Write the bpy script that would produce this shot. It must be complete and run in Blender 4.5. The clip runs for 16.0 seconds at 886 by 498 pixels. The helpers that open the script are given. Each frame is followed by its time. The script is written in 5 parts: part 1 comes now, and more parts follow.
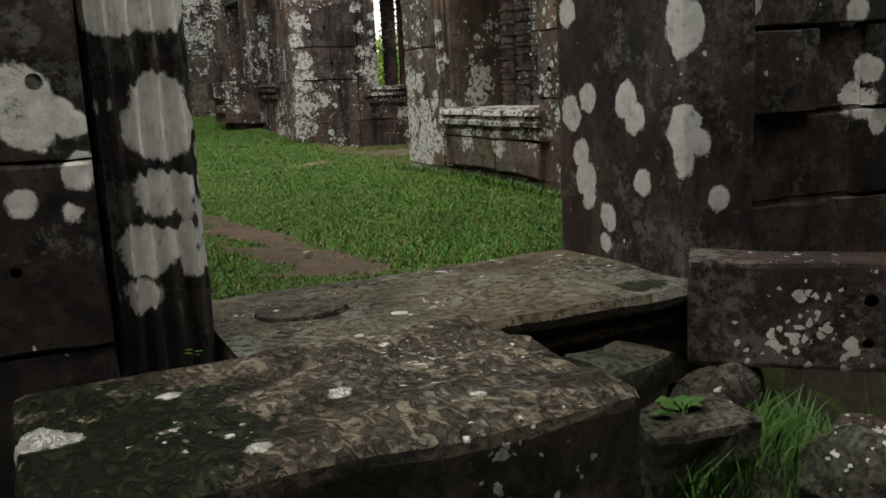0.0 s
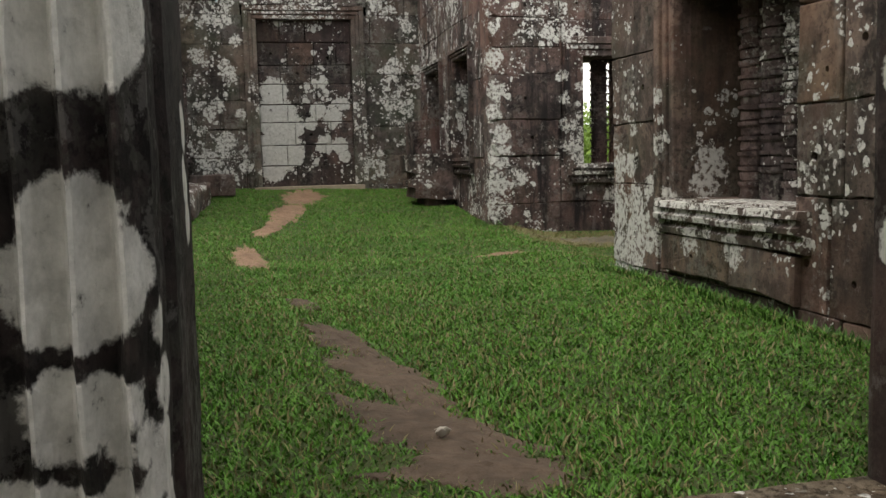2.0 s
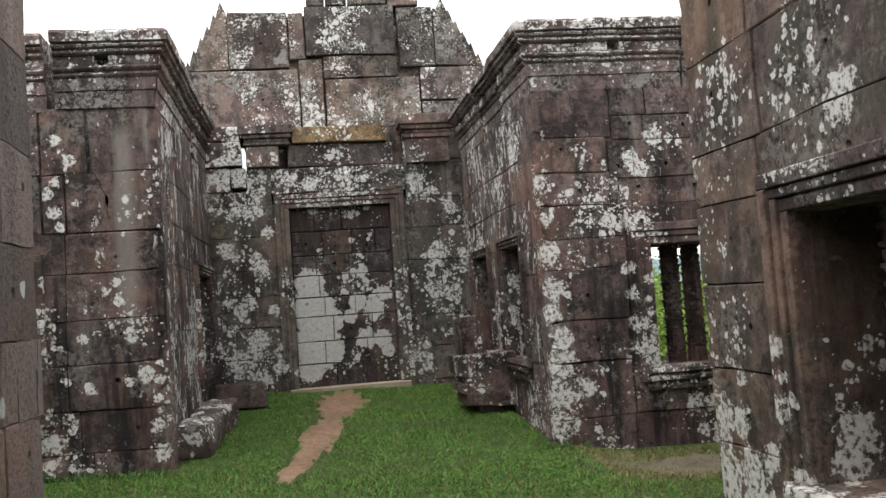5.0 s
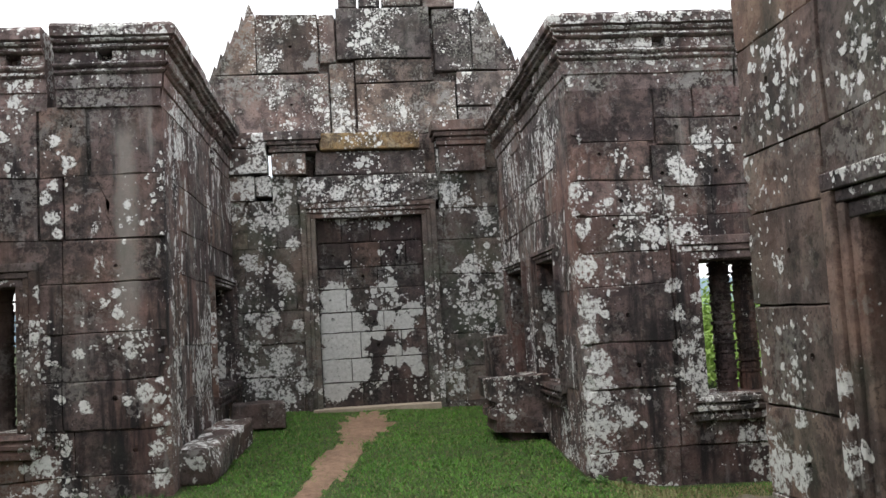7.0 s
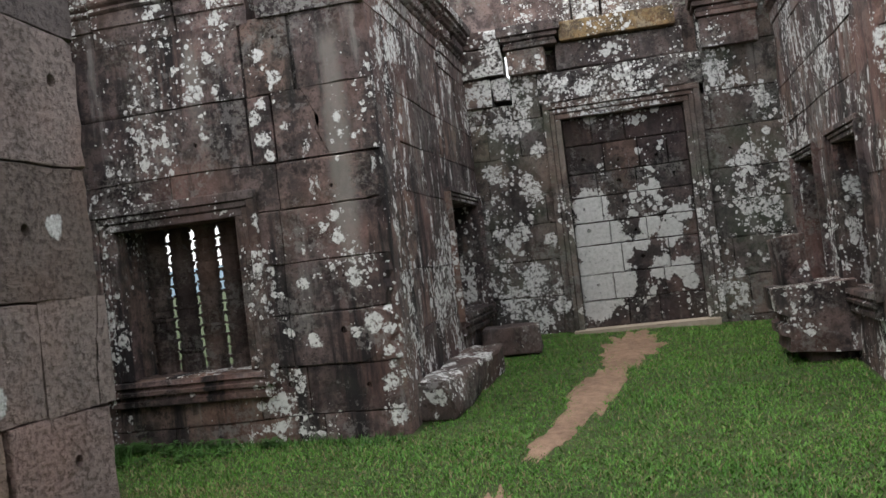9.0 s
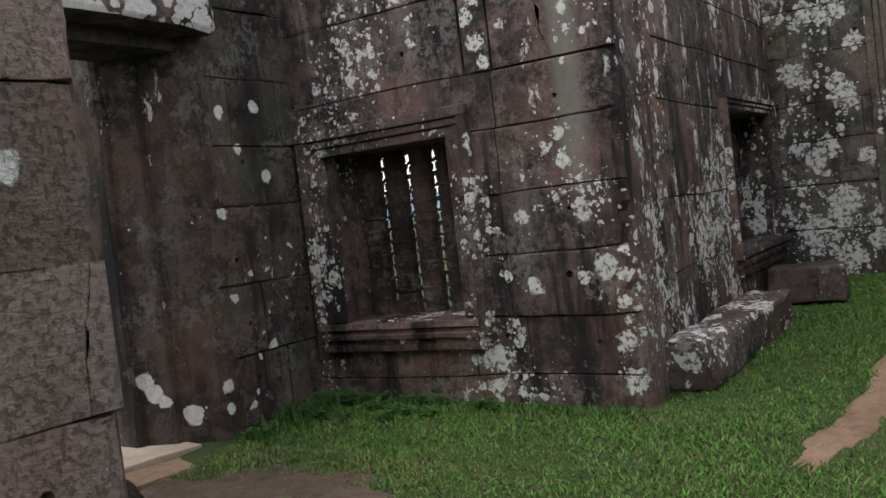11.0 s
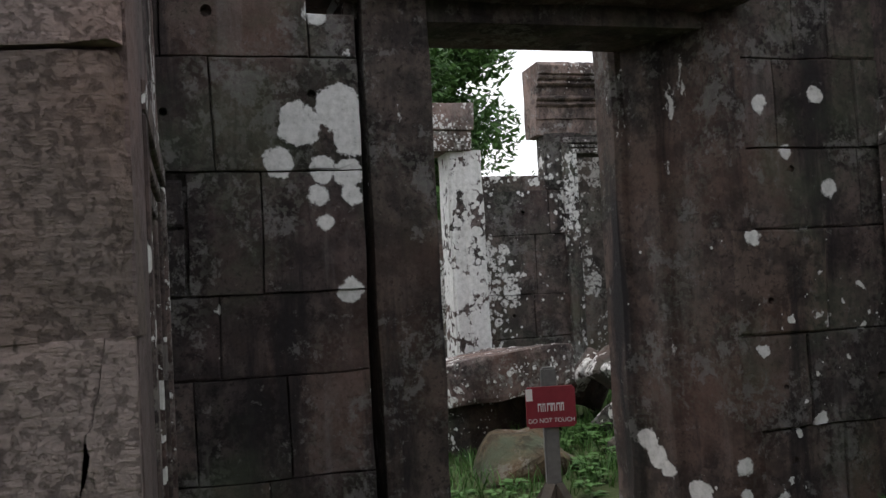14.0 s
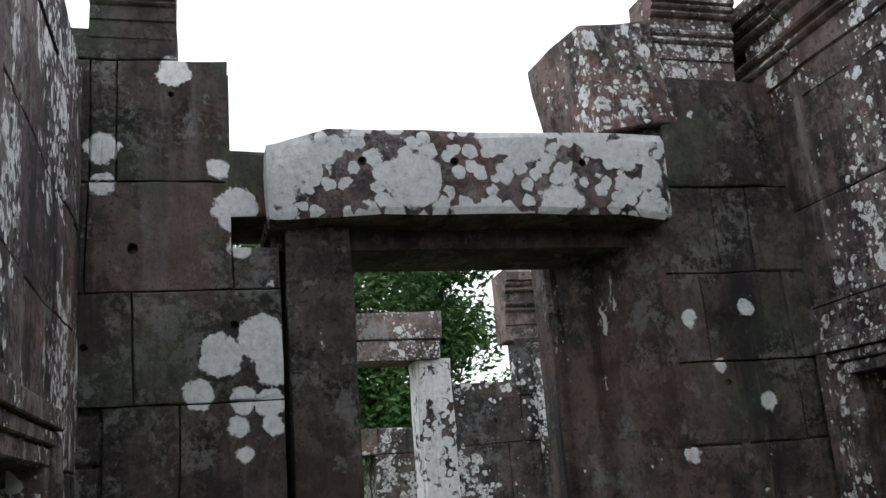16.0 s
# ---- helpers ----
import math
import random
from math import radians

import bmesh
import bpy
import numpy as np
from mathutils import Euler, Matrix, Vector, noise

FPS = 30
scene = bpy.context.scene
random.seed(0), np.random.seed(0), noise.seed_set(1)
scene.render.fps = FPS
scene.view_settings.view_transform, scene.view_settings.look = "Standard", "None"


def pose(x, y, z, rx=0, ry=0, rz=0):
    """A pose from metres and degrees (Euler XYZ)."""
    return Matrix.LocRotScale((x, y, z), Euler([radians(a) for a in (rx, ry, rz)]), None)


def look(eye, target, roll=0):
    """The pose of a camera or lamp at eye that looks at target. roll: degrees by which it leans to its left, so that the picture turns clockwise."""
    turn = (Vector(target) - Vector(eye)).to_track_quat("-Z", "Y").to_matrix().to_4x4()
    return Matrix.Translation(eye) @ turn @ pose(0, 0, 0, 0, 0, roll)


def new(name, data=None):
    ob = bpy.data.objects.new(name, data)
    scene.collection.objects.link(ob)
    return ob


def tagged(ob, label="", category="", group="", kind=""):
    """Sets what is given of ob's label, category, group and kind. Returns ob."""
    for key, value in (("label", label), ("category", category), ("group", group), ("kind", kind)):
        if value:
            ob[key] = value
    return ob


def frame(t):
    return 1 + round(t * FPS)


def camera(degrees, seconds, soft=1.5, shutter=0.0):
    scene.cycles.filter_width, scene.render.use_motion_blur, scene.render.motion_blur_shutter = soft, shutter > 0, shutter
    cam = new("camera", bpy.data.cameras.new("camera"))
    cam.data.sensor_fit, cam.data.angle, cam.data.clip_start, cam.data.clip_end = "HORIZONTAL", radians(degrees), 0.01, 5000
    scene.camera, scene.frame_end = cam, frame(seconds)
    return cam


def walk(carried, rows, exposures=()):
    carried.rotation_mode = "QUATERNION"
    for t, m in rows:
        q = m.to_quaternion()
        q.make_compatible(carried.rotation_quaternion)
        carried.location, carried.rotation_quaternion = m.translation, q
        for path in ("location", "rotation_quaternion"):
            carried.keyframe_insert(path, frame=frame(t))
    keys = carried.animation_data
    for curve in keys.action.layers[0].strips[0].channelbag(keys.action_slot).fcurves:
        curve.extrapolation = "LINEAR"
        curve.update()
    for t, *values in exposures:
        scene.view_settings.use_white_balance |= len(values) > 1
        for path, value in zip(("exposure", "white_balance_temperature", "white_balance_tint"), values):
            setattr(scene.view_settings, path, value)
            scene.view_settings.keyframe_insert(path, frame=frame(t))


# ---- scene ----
cam = camera(52.5, 16.0)
METRES, EYE, TILT, LEAN, TURN = 8.8, 0.755, 0.0, 0.0, -24.6
ROWS = [
    (0.0, 0.0, 0.0, 0.0, -0.55, -10.56, 2.94),
    (0.5, 0.0045, 0.0376, -0.0001, 3.08, -10.16, 3.01),
    (1.0, 0.0091, 0.0806, 0.0013, 6.78, -8.55, 2.42),
    (1.5, 0.0081, 0.1233, 0.0047, 12.15, -6.6, 0.92),
    (2.0, -0.0014, 0.1668, 0.0081, 12.77, -5.66, 1.46),
    (2.5, -0.0114, 0.2053, 0.0146, 11.35, -5.51, 2.11),
    (3.0, -0.0175, 0.2357, 0.0348, 10.28, -5.19, 2.16),
    (3.5, -0.0291, 0.2624, 0.0535, 8.49, -2.77, 3.79),
    (4.0, -0.0373, 0.2804, 0.0715, 6.88, -1.18, 5.37),
    (4.5, -0.0353, 0.3005, 0.0804, 9.59, 1.32, 4.98),
    (5.0, -0.0308, 0.3187, 0.0883, 16.14, 3.48, 4.1),
    (7.5, -0.0374, 0.4385, 0.0885, 20.57, 4.73, 3.42),
    (8.0, -0.0499, 0.4752, 0.0865, 24.4, 4.04, 4.48),
    (8.5, -0.0569, 0.5114, 0.0802, 31.44, 1.99, 5.57),
    (11.0, -0.1287, 0.703, 0.0862, 56.71, -2.16, 6.74),
    (11.5, -0.1496, 0.7364, 0.0846, 66.51, -2.92, 4.7),
    (12.0, -0.1727, 0.7634, 0.0831, 72.97, -4.17, 4.04),
    (12.5, -0.195, 0.787, 0.0851, 77.94, -3.9, 4.82),
    (13.0, -0.215, 0.8149, 0.085, 85.58, -2.77, 3.41),
    (13.5, -0.2389, 0.8348, 0.0864, 92.93, -1.24, 2.64),
    (14.0, -0.2568, 0.8457, 0.0916, 99.02, 2.06, 3.09),
    (14.5, -0.2638, 0.8566, 0.0973, 103.85, 4.42, 4.63),
    (15.0, -0.2643, 0.8732, 0.1017, 105.16, 7.99, 4.69),
    (15.5, -0.2628, 0.887, 0.1044, 103.19, 11.59, 4.94),
    (16.0, -0.261, 0.8935, 0.1056, 99.98, 14.34, 4.48),
]
walk(cam, [(t, pose(0, 0, EYE, TILT, LEAN, TURN) @ pose(METRES * x, METRES * y, METRES * z, 90 + pitch, roll, yaw)) for t, x, y, z, yaw, pitch, roll in ROWS],
     [(0.0, 0.76, 7150, 5), (1.0, 0.84, 7150, 6), (2.0, 0.92, 7200, 8), (4.0, 1.06, 7150, 9), (5.0, 1.02, 6850, 10), (8.5, 1.04, 6500, 10), (11.0, 0.78, 6550, 10), (13.5, 0.57, 6480, 12), (15.1, 0.66, 6420, 13), (16.0, 0.74, 6150, 10)])

# ---- light ----
world = bpy.data.worlds.new("world")
scene.world = world
world.use_nodes = True
_nt = world.node_tree
_nt.nodes.clear()


def wnode(kind, **kw):
    nd = _nt.nodes.new(kind)
    for k, v in kw.items():
        nd.inputs[k].default_value = v
    return nd


_sky = _nt.nodes.new("ShaderNodeTexSky")
_sky.sky_type = "NISHITA"
_sky.sun_disc = False
_sky.sun_elevation = radians(58)
_sky.sun_rotation = radians(200)
_co = _nt.nodes.new("ShaderNodeTexCoord")
_cl = wnode("ShaderNodeTexNoise", Scale=2.2, Detail=8.0, Roughness=0.55)
_rm = _nt.nodes.new("ShaderNodeValToRGB")
_rm.color_ramp.elements[0].position, _rm.color_ramp.elements[1].position = 0.30, 0.52
_mul = wnode("ShaderNodeVectorMath")
_mul.operation = "SCALE"
_mul.inputs["Scale"].default_value = 0.16
_mx = _nt.nodes.new("ShaderNodeMix")
_mx.data_type = "RGBA"
_mx.inputs["B"].default_value = (1.02, 1.04, 1.06, 1)
_bg = wnode("ShaderNodeBackground", Strength=1.0)
_wo = _nt.nodes.new("ShaderNodeOutputWorld")
_nt.links.new(_co.outputs["Generated"], _cl.inputs["Vector"])
_nt.links.new(_cl.outputs["Fac"], _rm.inputs["Fac"])
_nt.links.new(_sky.outputs["Color"], _mul.inputs[0])
_nt.links.new(_rm.outputs["Color"], _mx.inputs["Factor"])
_nt.links.new(_mul.outputs["Vector"], _mx.inputs["A"])
_nt.links.new(_mx.outputs["Result"], _bg.inputs["Color"])
_nt.links.new(_bg.outputs["Background"], _wo.inputs["Surface"])

sun = new("sun", bpy.data.lights.new("sun", "SUN"))
sun.data.energy, sun.data.angle, sun.data.color = 0.7, radians(25), (1.0, 0.96, 0.9)
sun.matrix_world = look((0, 0, 20), (4.5, -10.5 + 14, 0))

# ---- materials ----


def mat_new(name):
    m = bpy.data.materials.new(name)
    m.use_nodes = True
    nt = m.node_tree
    return m, nt, nt.nodes["Principled BSDF"]


def nd(nt, kind, op=None, **kw):
    n = nt.nodes.new(kind)
    if op:
        n.operation = op
    for k, v in kw.items():
        n.inputs[k.replace("_", " ")].default_value = v
    return n


def val(nt, op, a, b=None, c=None, clamp=False):
    n = nt.nodes.new("ShaderNodeMath")
    n.operation, n.use_clamp = op, clamp
    for i, v in enumerate((a, b, c)):
        if v is None:
            continue
        if isinstance(v, (int, float)):
            n.inputs[i].default_value = v
        else:
            nt.links.new(v, n.inputs[i])
    return n.outputs[0]


def mixc(nt, fac, a, b, blend="MIX"):
    n = nt.nodes.new("ShaderNodeMix")
    n.data_type, n.blend_type = "RGBA", blend
    for key, v in (("Factor", fac), ("A", a), ("B", b)):
        if isinstance(v, (int, float)):
            n.inputs[key].default_value = v
        elif isinstance(v, tuple):
            n.inputs[key].default_value = (*v, 1)
        else:
            nt.links.new(v, n.inputs[key])
    return n.outputs["Result"]


def ramp(nt, v, lo, hi, invert=False):
    n = nt.nodes.new("ShaderNodeMapRange")
    n.interpolation_type = "SMOOTHSTEP"
    nt.links.new(v, n.inputs["Value"])
    n.inputs["From Min"].default_value, n.inputs["From Max"].default_value = lo, hi
    n.inputs["To Min"].default_value, n.inputs["To Max"].default_value = (1, 0) if invert else (0, 1)
    return n.outputs["Result"]


def noise_tex(nt, vec, scale, detail=6.0, rough=0.6):
    n = nd(nt, "ShaderNodeTexNoise", Scale=scale, Detail=detail, Roughness=rough)
    nt.links.new(vec, n.inputs["Vector"])
    return n


def scaled(nt, vec, s):
    n = nt.nodes.new("ShaderNodeVectorMath")
    n.operation = "MULTIPLY"
    nt.links.new(vec, n.inputs[0])
    n.inputs[1].default_value = s
    return n.outputs["Vector"]


def stone(name, base=(0.085, 0.068, 0.06), alt=(0.045, 0.038, 0.035), lichen=0.35, size=8.0, green=0.1, streak=0.5,
          spots=(), pale=(0.76, 0.745, 0.72), drips=0.0, relief=0.5, rag=0.35, chisel=False, moss=(), cover=0.0, striate=0.0, crusty=0.5, dark=0.82, dots=0.6, wash=(), grit=None):
    """Weathered sandstone with pale lichen rosettes, runs of dark algae and a little moss."""
    m, nt, bsdf = mat_new(name)
    base, alt = (1.52 * base[0], 1.45 * base[1], 1.5 * base[2]), (1.25 * alt[0], 1.19 * alt[1], 1.24 * alt[2])
    geo = nt.nodes.new("ShaderNodeNewGeometry")
    pos = geo.outputs["Position"]
    info = nt.nodes.new("ShaderNodeObjectInfo")
    big = noise_tex(nt, pos, 0.9, 4.0).outputs["Fac"]
    mid = noise_tex(nt, pos, 6.0, 8.0, 0.65).outputs["Fac"]
    fine = noise_tex(nt, pos, 60.0, 6.0, 0.7).outputs["Fac"]
    crust = noise_tex(nt, pos, 3.4, 10.0, 0.72).outputs["Fac"]
    col = mixc(nt, ramp(nt, mid, 0.40, 0.60), alt, base)
    col = mixc(nt, val(nt, "MULTIPLY", ramp(nt, crust, 0.50, 0.58), dark), col, (alt[0] * 0.3, alt[1] * 0.29, alt[2] * 0.31))
    pit = noise_tex(nt, pos, 38.0, 8.0, 0.75).outputs["Fac"]
    col = mixc(nt, val(nt, "MULTIPLY", ramp(nt, pit, 0.53, 0.61), min(0.75, dark) if grit is None else grit), col, (alt[0] * 0.45, alt[1] * 0.45, alt[2] * 0.45))
    # purple-brown and ochre drift from stone to stone
    col = mixc(nt, val(nt, "MULTIPLY", ramp(nt, big, 0.45, 0.7), 0.55), col, (base[0] * 1.35, base[1] * 1.05, base[2] * 0.92))
    col = mixc(nt, ramp(nt, info.outputs["Random"], 0.1, 0.9), mixc(nt, 1.0, col, (0.72, 0.72, 0.74), "MULTIPLY"), mixc(nt, 1.0, col, (1.3, 1.26, 1.22), "MULTIPLY"))
    hue = val(nt, "FRACT", val(nt, "MULTIPLY", info.outputs["Random"], 7.31))
    col = mixc(nt, val(nt, "MULTIPLY", ramp(nt, hue, 0.72, 0.95), 0.35), col, mixc(nt, 1.0, col, (1.25, 1.08, 0.82), "MULTIPLY"))
    col = mixc(nt, val(nt, "MULTIPLY", ramp(nt, hue, 0.05, 0.3, True), 0.35), col, mixc(nt, 1.0, col, (1.12, 0.94, 0.96), "MULTIPLY"))
    # thin grey-green crust, grainy, in drifting fields
    field = noise_tex(nt, pos, 1.7, 3.0).outputs["Fac"]
    speck = noise_tex(nt, pos, 31.0, 3.0, 0.6).outputs["Fac"]
    film = val(nt, "MULTIPLY", ramp(nt, field, 0.42, 0.66), ramp(nt, speck, 0.49, 0.58))
    col = mixc(nt, val(nt, "MULTIPLY", film, crusty), col, (base[0] * 1.1 + 0.05, base[1] * 1.25 + 0.055, base[2] * 1.2 + 0.045))
    run = noise_tex(nt, scaled(nt, pos, (3.6, 3.6, 0.42)), 1.0, 7.0, 0.66).outputs["Fac"]
    col = mixc(nt, val(nt, "MULTIPLY", ramp(nt, run, 0.5, 0.64), min(1.0, streak * 1.3)), col, (0.019, 0.016, 0.017))
    col = mixc(nt, val(nt, "MULTIPLY", ramp(nt, run, 0.3, 0.44, True), 0.75 * streak * min(1.0, (base[0] / 0.13) ** 2)), col, (0.27, 0.25, 0.235))
    col = mixc(nt, val(nt, "MULTIPLY", ramp(nt, fine, 0.35, 0.7), 0.35), col, mixc(nt, 1.0, col, (1.7, 1.65, 1.6), "MULTIPLY"))
    # fine pale crust, broken up, thickest in drifting fields
    scurf = val(nt, "ADD", noise_tex(nt, pos, 9.0, 10.0, 0.78).outputs["Fac"], val(nt, "MULTIPLY", val(nt, "SUBTRACT", field, 0.5), 0.5))
    col = mixc(nt, val(nt, "MULTIPLY", ramp(nt, scurf, 0.555, 0.61), min(1.0, crusty * 0.95)), col, (base[0] * 0.7 + 0.16, base[1] * 0.75 + 0.158, base[2] * 0.75 + 0.15))
    # pale runs left by water: x, y, lower z, upper z, half width
    for wx, wy, wa, wb, ww in wash:
        sp = nt.nodes.new("ShaderNodeSeparateXYZ")
        nt.links.new(pos, sp.inputs[0])
        edge = val(nt, "MULTIPLY", val(nt, "SUBTRACT", mid, 0.5), ww * 1.6)
        off = val(nt, "ADD", val(nt, "MAXIMUM", val(nt, "ABSOLUTE", val(nt, "SUBTRACT", sp.outputs["X"], wx)), val(nt, "MULTIPLY", val(nt, "ABSOLUTE", val(nt, "SUBTRACT", sp.outputs["Y"], wy)), 0.4)), edge)
        wm = val(nt, "MULTIPLY", ramp(nt, off, ww * 0.2, ww, True), val(nt, "MULTIPLY", ramp(nt, sp.outputs["Z"], wa, wa + 0.7), ramp(nt, sp.outputs["Z"], wb - 0.25, wb, True)))
        col = mixc(nt, val(nt, "MULTIPLY", wm, 0.55), col, (0.31, 0.285, 0.255))
    gm = noise_tex(nt, pos, 2.1, 6.0).outputs["Fac"]
    col = mixc(nt, val(nt, "MULTIPLY", ramp(nt, gm, 0.46, 0.68), green), col, (0.075, 0.095, 0.06))
    # lichen: warped rosettes in three sizes
    warp = nt.nodes.new("ShaderNodeVectorMath")
    warp.operation = "MULTIPLY_ADD"
    nt.links.new(noise_tex(nt, pos, 11.0, 5.0, 0.7).outputs["Color"], warp.inputs[0])
    warp.inputs[1].default_value = (0.07, 0.07, 0.07)
    nt.links.new(pos, warp.inputs[2])
    wv = warp.outputs["Vector"]
    patch = noise_tex(nt, scaled(nt, pos, (1.0, 1.0, 0.7)), 1.5, 4.0).outputs["Fac"]
    masks = []
    frill = val(nt, "SUBTRACT", noise_tex(nt, pos, 14.0, 6.0, 0.7).outputs["Fac"], 0.5)
    for sc, share in ((size * 0.6, 0.55), (size * 1.25, 0.95), (size * 2.5, 1.0), (size * 5.2, dots * 1.6)):
        vo = nd(nt, "ShaderNodeTexVoronoi", Scale=sc)
        nt.links.new(wv, vo.inputs["Vector"])
        sep = nt.nodes.new("ShaderNodeSeparateColor")
        nt.links.new(vo.outputs["Color"], sep.inputs["Color"])
        thr = val(nt, "ADD", val(nt, "MULTIPLY", ramp(nt, patch, 0.42, 0.68), lichen * share * 1.5), lichen * 0.26 + cover)
        rad = val(nt, "MULTIPLY", ramp(nt, val(nt, "SUBTRACT", thr, sep.outputs["Red"]), 0.0, 0.35), 0.52)
        masks.append(ramp(nt, val(nt, "ADD", val(nt, "SUBTRACT", rad, vo.outputs["Distance"]), val(nt, "MULTIPLY", val(nt, "MULTIPLY", frill, 0.5), val(nt, "MINIMUM", val(nt, "MULTIPLY", rad, 5.0), 0.5))), 0.0, 0.05))
    lm = val(nt, "MAXIMUM", val(nt, "MAXIMUM", masks[0], masks[1]), val(nt, "MAXIMUM", masks[2], masks[3]))
    if drips:
        dn = noise_tex(nt, scaled(nt, wv, (5.5, 5.5, 1.9)), 1.0, 9.0, 0.68).outputs["Fac"]
        lm = val(nt, "MAXIMUM", lm, val(nt, "MULTIPLY", ramp(nt, dn, 0.665 - 0.13 * drips, 0.69 - 0.13 * drips), 0.9))

    def rosette(sx, sy, sz, sr, ragged):
        dv = nt.nodes.new("ShaderNodeVectorMath")
        dv.operation = "DISTANCE"
        nt.links.new(wv, dv.inputs[0])
        dv.inputs[1].default_value = (sx + 0.035, sy + 0.035, sz + 0.035)
        return ramp(nt, val(nt, "ADD", dv.outputs["Value"], val(nt, "MULTIPLY", frill, ragged * sr * 3.0)), sr - 0.008, sr + 0.004, True)

    for sx, sy, sz, sr in spots:
        lm = val(nt, "MAXIMUM", lm, rosette(sx, sy, sz, sr, rag))
    for sx, sy, sz, sr in moss:
        col = mixc(nt, val(nt, "MULTIPLY", rosette(sx, sy, sz, sr, 1.2), 0.92), col, (0.011, 0.017, 0.005))
    cut = None
    if chisel:
        tool = nd(nt, "ShaderNodeTexNoise", Scale=20.0, Detail=2.0, Roughness=0.5, Distortion=1.1)
        nt.links.new(scaled(nt, pos, (1.5, 0.8, 0.6)), tool.inputs["Vector"])
        up = nt.nodes.new("ShaderNodeSeparateXYZ")
        nt.links.new(geo.outputs["Normal"], up.inputs[0])
        cut = val(nt, "MULTIPLY", ramp(nt, tool.outputs["Fac"], 0.42, 0.58), ramp(nt, up.outputs["Z"], 0.5, 0.85))
        col = mixc(nt, val(nt, "MULTIPLY", cut, 0.75), mixc(nt, 1.0, col, (0.5, 0.5, 0.48), "MULTIPLY"), mixc(nt, 1.0, col, (1.75, 1.74, 1.62), "MULTIPLY"))
    grain = noise_tex(nt, pos, 26.0, 7.0, 0.7).outputs["Fac"]
    lcol = mixc(nt, ramp(nt, grain, 0.3, 0.7), (pale[0] * 0.72, pale[1] * 0.725, pale[2] * 0.71), pale)
    lm = val(nt, "MULTIPLY", lm, ramp(nt, grain, 0.41, 0.50) if rag > 0.6 else ramp(nt, grain, 0.25, 0.4))
    face_up = nt.nodes.new("ShaderNodeSeparateXYZ")
    nt.links.new(geo.outputs["Normal"], face_up.inputs[0])
    lm = val(nt, "MULTIPLY", lm, ramp(nt, face_up.outputs["Z"], -0.8, -0.35))
    col = mixc(nt, lm, col, lcol)
    nt.links.new(col, bsdf.inputs["Base Color"])
    bsdf.inputs["Roughness"].default_value = 0.88
    bsdf.inputs["Specular IOR Level"].default_value = 0.25
    hgt = val(nt, "ADD", val(nt, "MULTIPLY", mid, 1.0), val(nt, "MULTIPLY", fine, 0.22))
    hgt = val(nt, "SUBTRACT", hgt, val(nt, "MULTIPLY", ramp(nt, pit, 0.5, 0.66), 0.3))
    hgt = val(nt, "ADD", hgt, val(nt, "MULTIPLY", lm, 0.12))
    if striate:
        hgt = val(nt, "ADD", hgt, val(nt, "MULTIPLY", noise_tex(nt, scaled(nt, pos, (16.0, 16.0, 75.0)), 1.0, 6.0).outputs["Fac"], striate))
    if cut is not None:
        hgt = val(nt, "ADD", hgt, val(nt, "MULTIPLY", cut, 1.3))
    bump = nd(nt, "ShaderNodeBump", Strength=relief, Distance=0.025)
    nt.links.new(hgt, bump.inputs["Height"])
    nt.links.new(bump.outputs["Normal"], bsdf.inputs["Normal"])
    return m


def plain(name, a, b, scale=20.0, rough=0.8, relief=0.2, island=False):
    m, nt, bsdf = mat_new(name)
    geo = nt.nodes.new("ShaderNodeNewGeometry")
    n1 = noise_tex(nt, geo.outputs["Position"], scale, 7.0, 0.65).outputs["Fac"]
    n2 = noise_tex(nt, geo.outputs["Position"], scale * 0.13, 4.0).outputs["Fac"]
    f = val(nt, "ADD", val(nt, "MULTIPLY", ramp(nt, n1, 0.3, 0.7), 0.55), val(nt, "MULTIPLY", ramp(nt, n2, 0.3, 0.7), 0.45))
    if island:
        f = val(nt, "ADD", val(nt, "MULTIPLY", f, 0.5), val(nt, "MULTIPLY", geo.outputs["Random Per Island"], 0.5))
    nt.links.new(mixc(nt, f, a, b), bsdf.inputs["Base Color"])
    bsdf.inputs["Roughness"].default_value = rough
    bsdf.inputs["Specular IOR Level"].default_value = 0.3
    if relief:
        bump = nd(nt, "ShaderNodeBump", Strength=relief, Distance=0.02)
        nt.links.new(n1, bump.inputs["Height"])
        nt.links.new(bump.outputs["Normal"], bsdf.inputs["Normal"])
    return m


def leaf_mat(name, a, b):
    m = plain(name, a, b, 3.0, 0.55, 0.0, True)
    bsdf = m.node_tree.nodes["Principled BSDF"]
    bsdf.inputs["Subsurface Weight"].default_value = 0.0
    return m


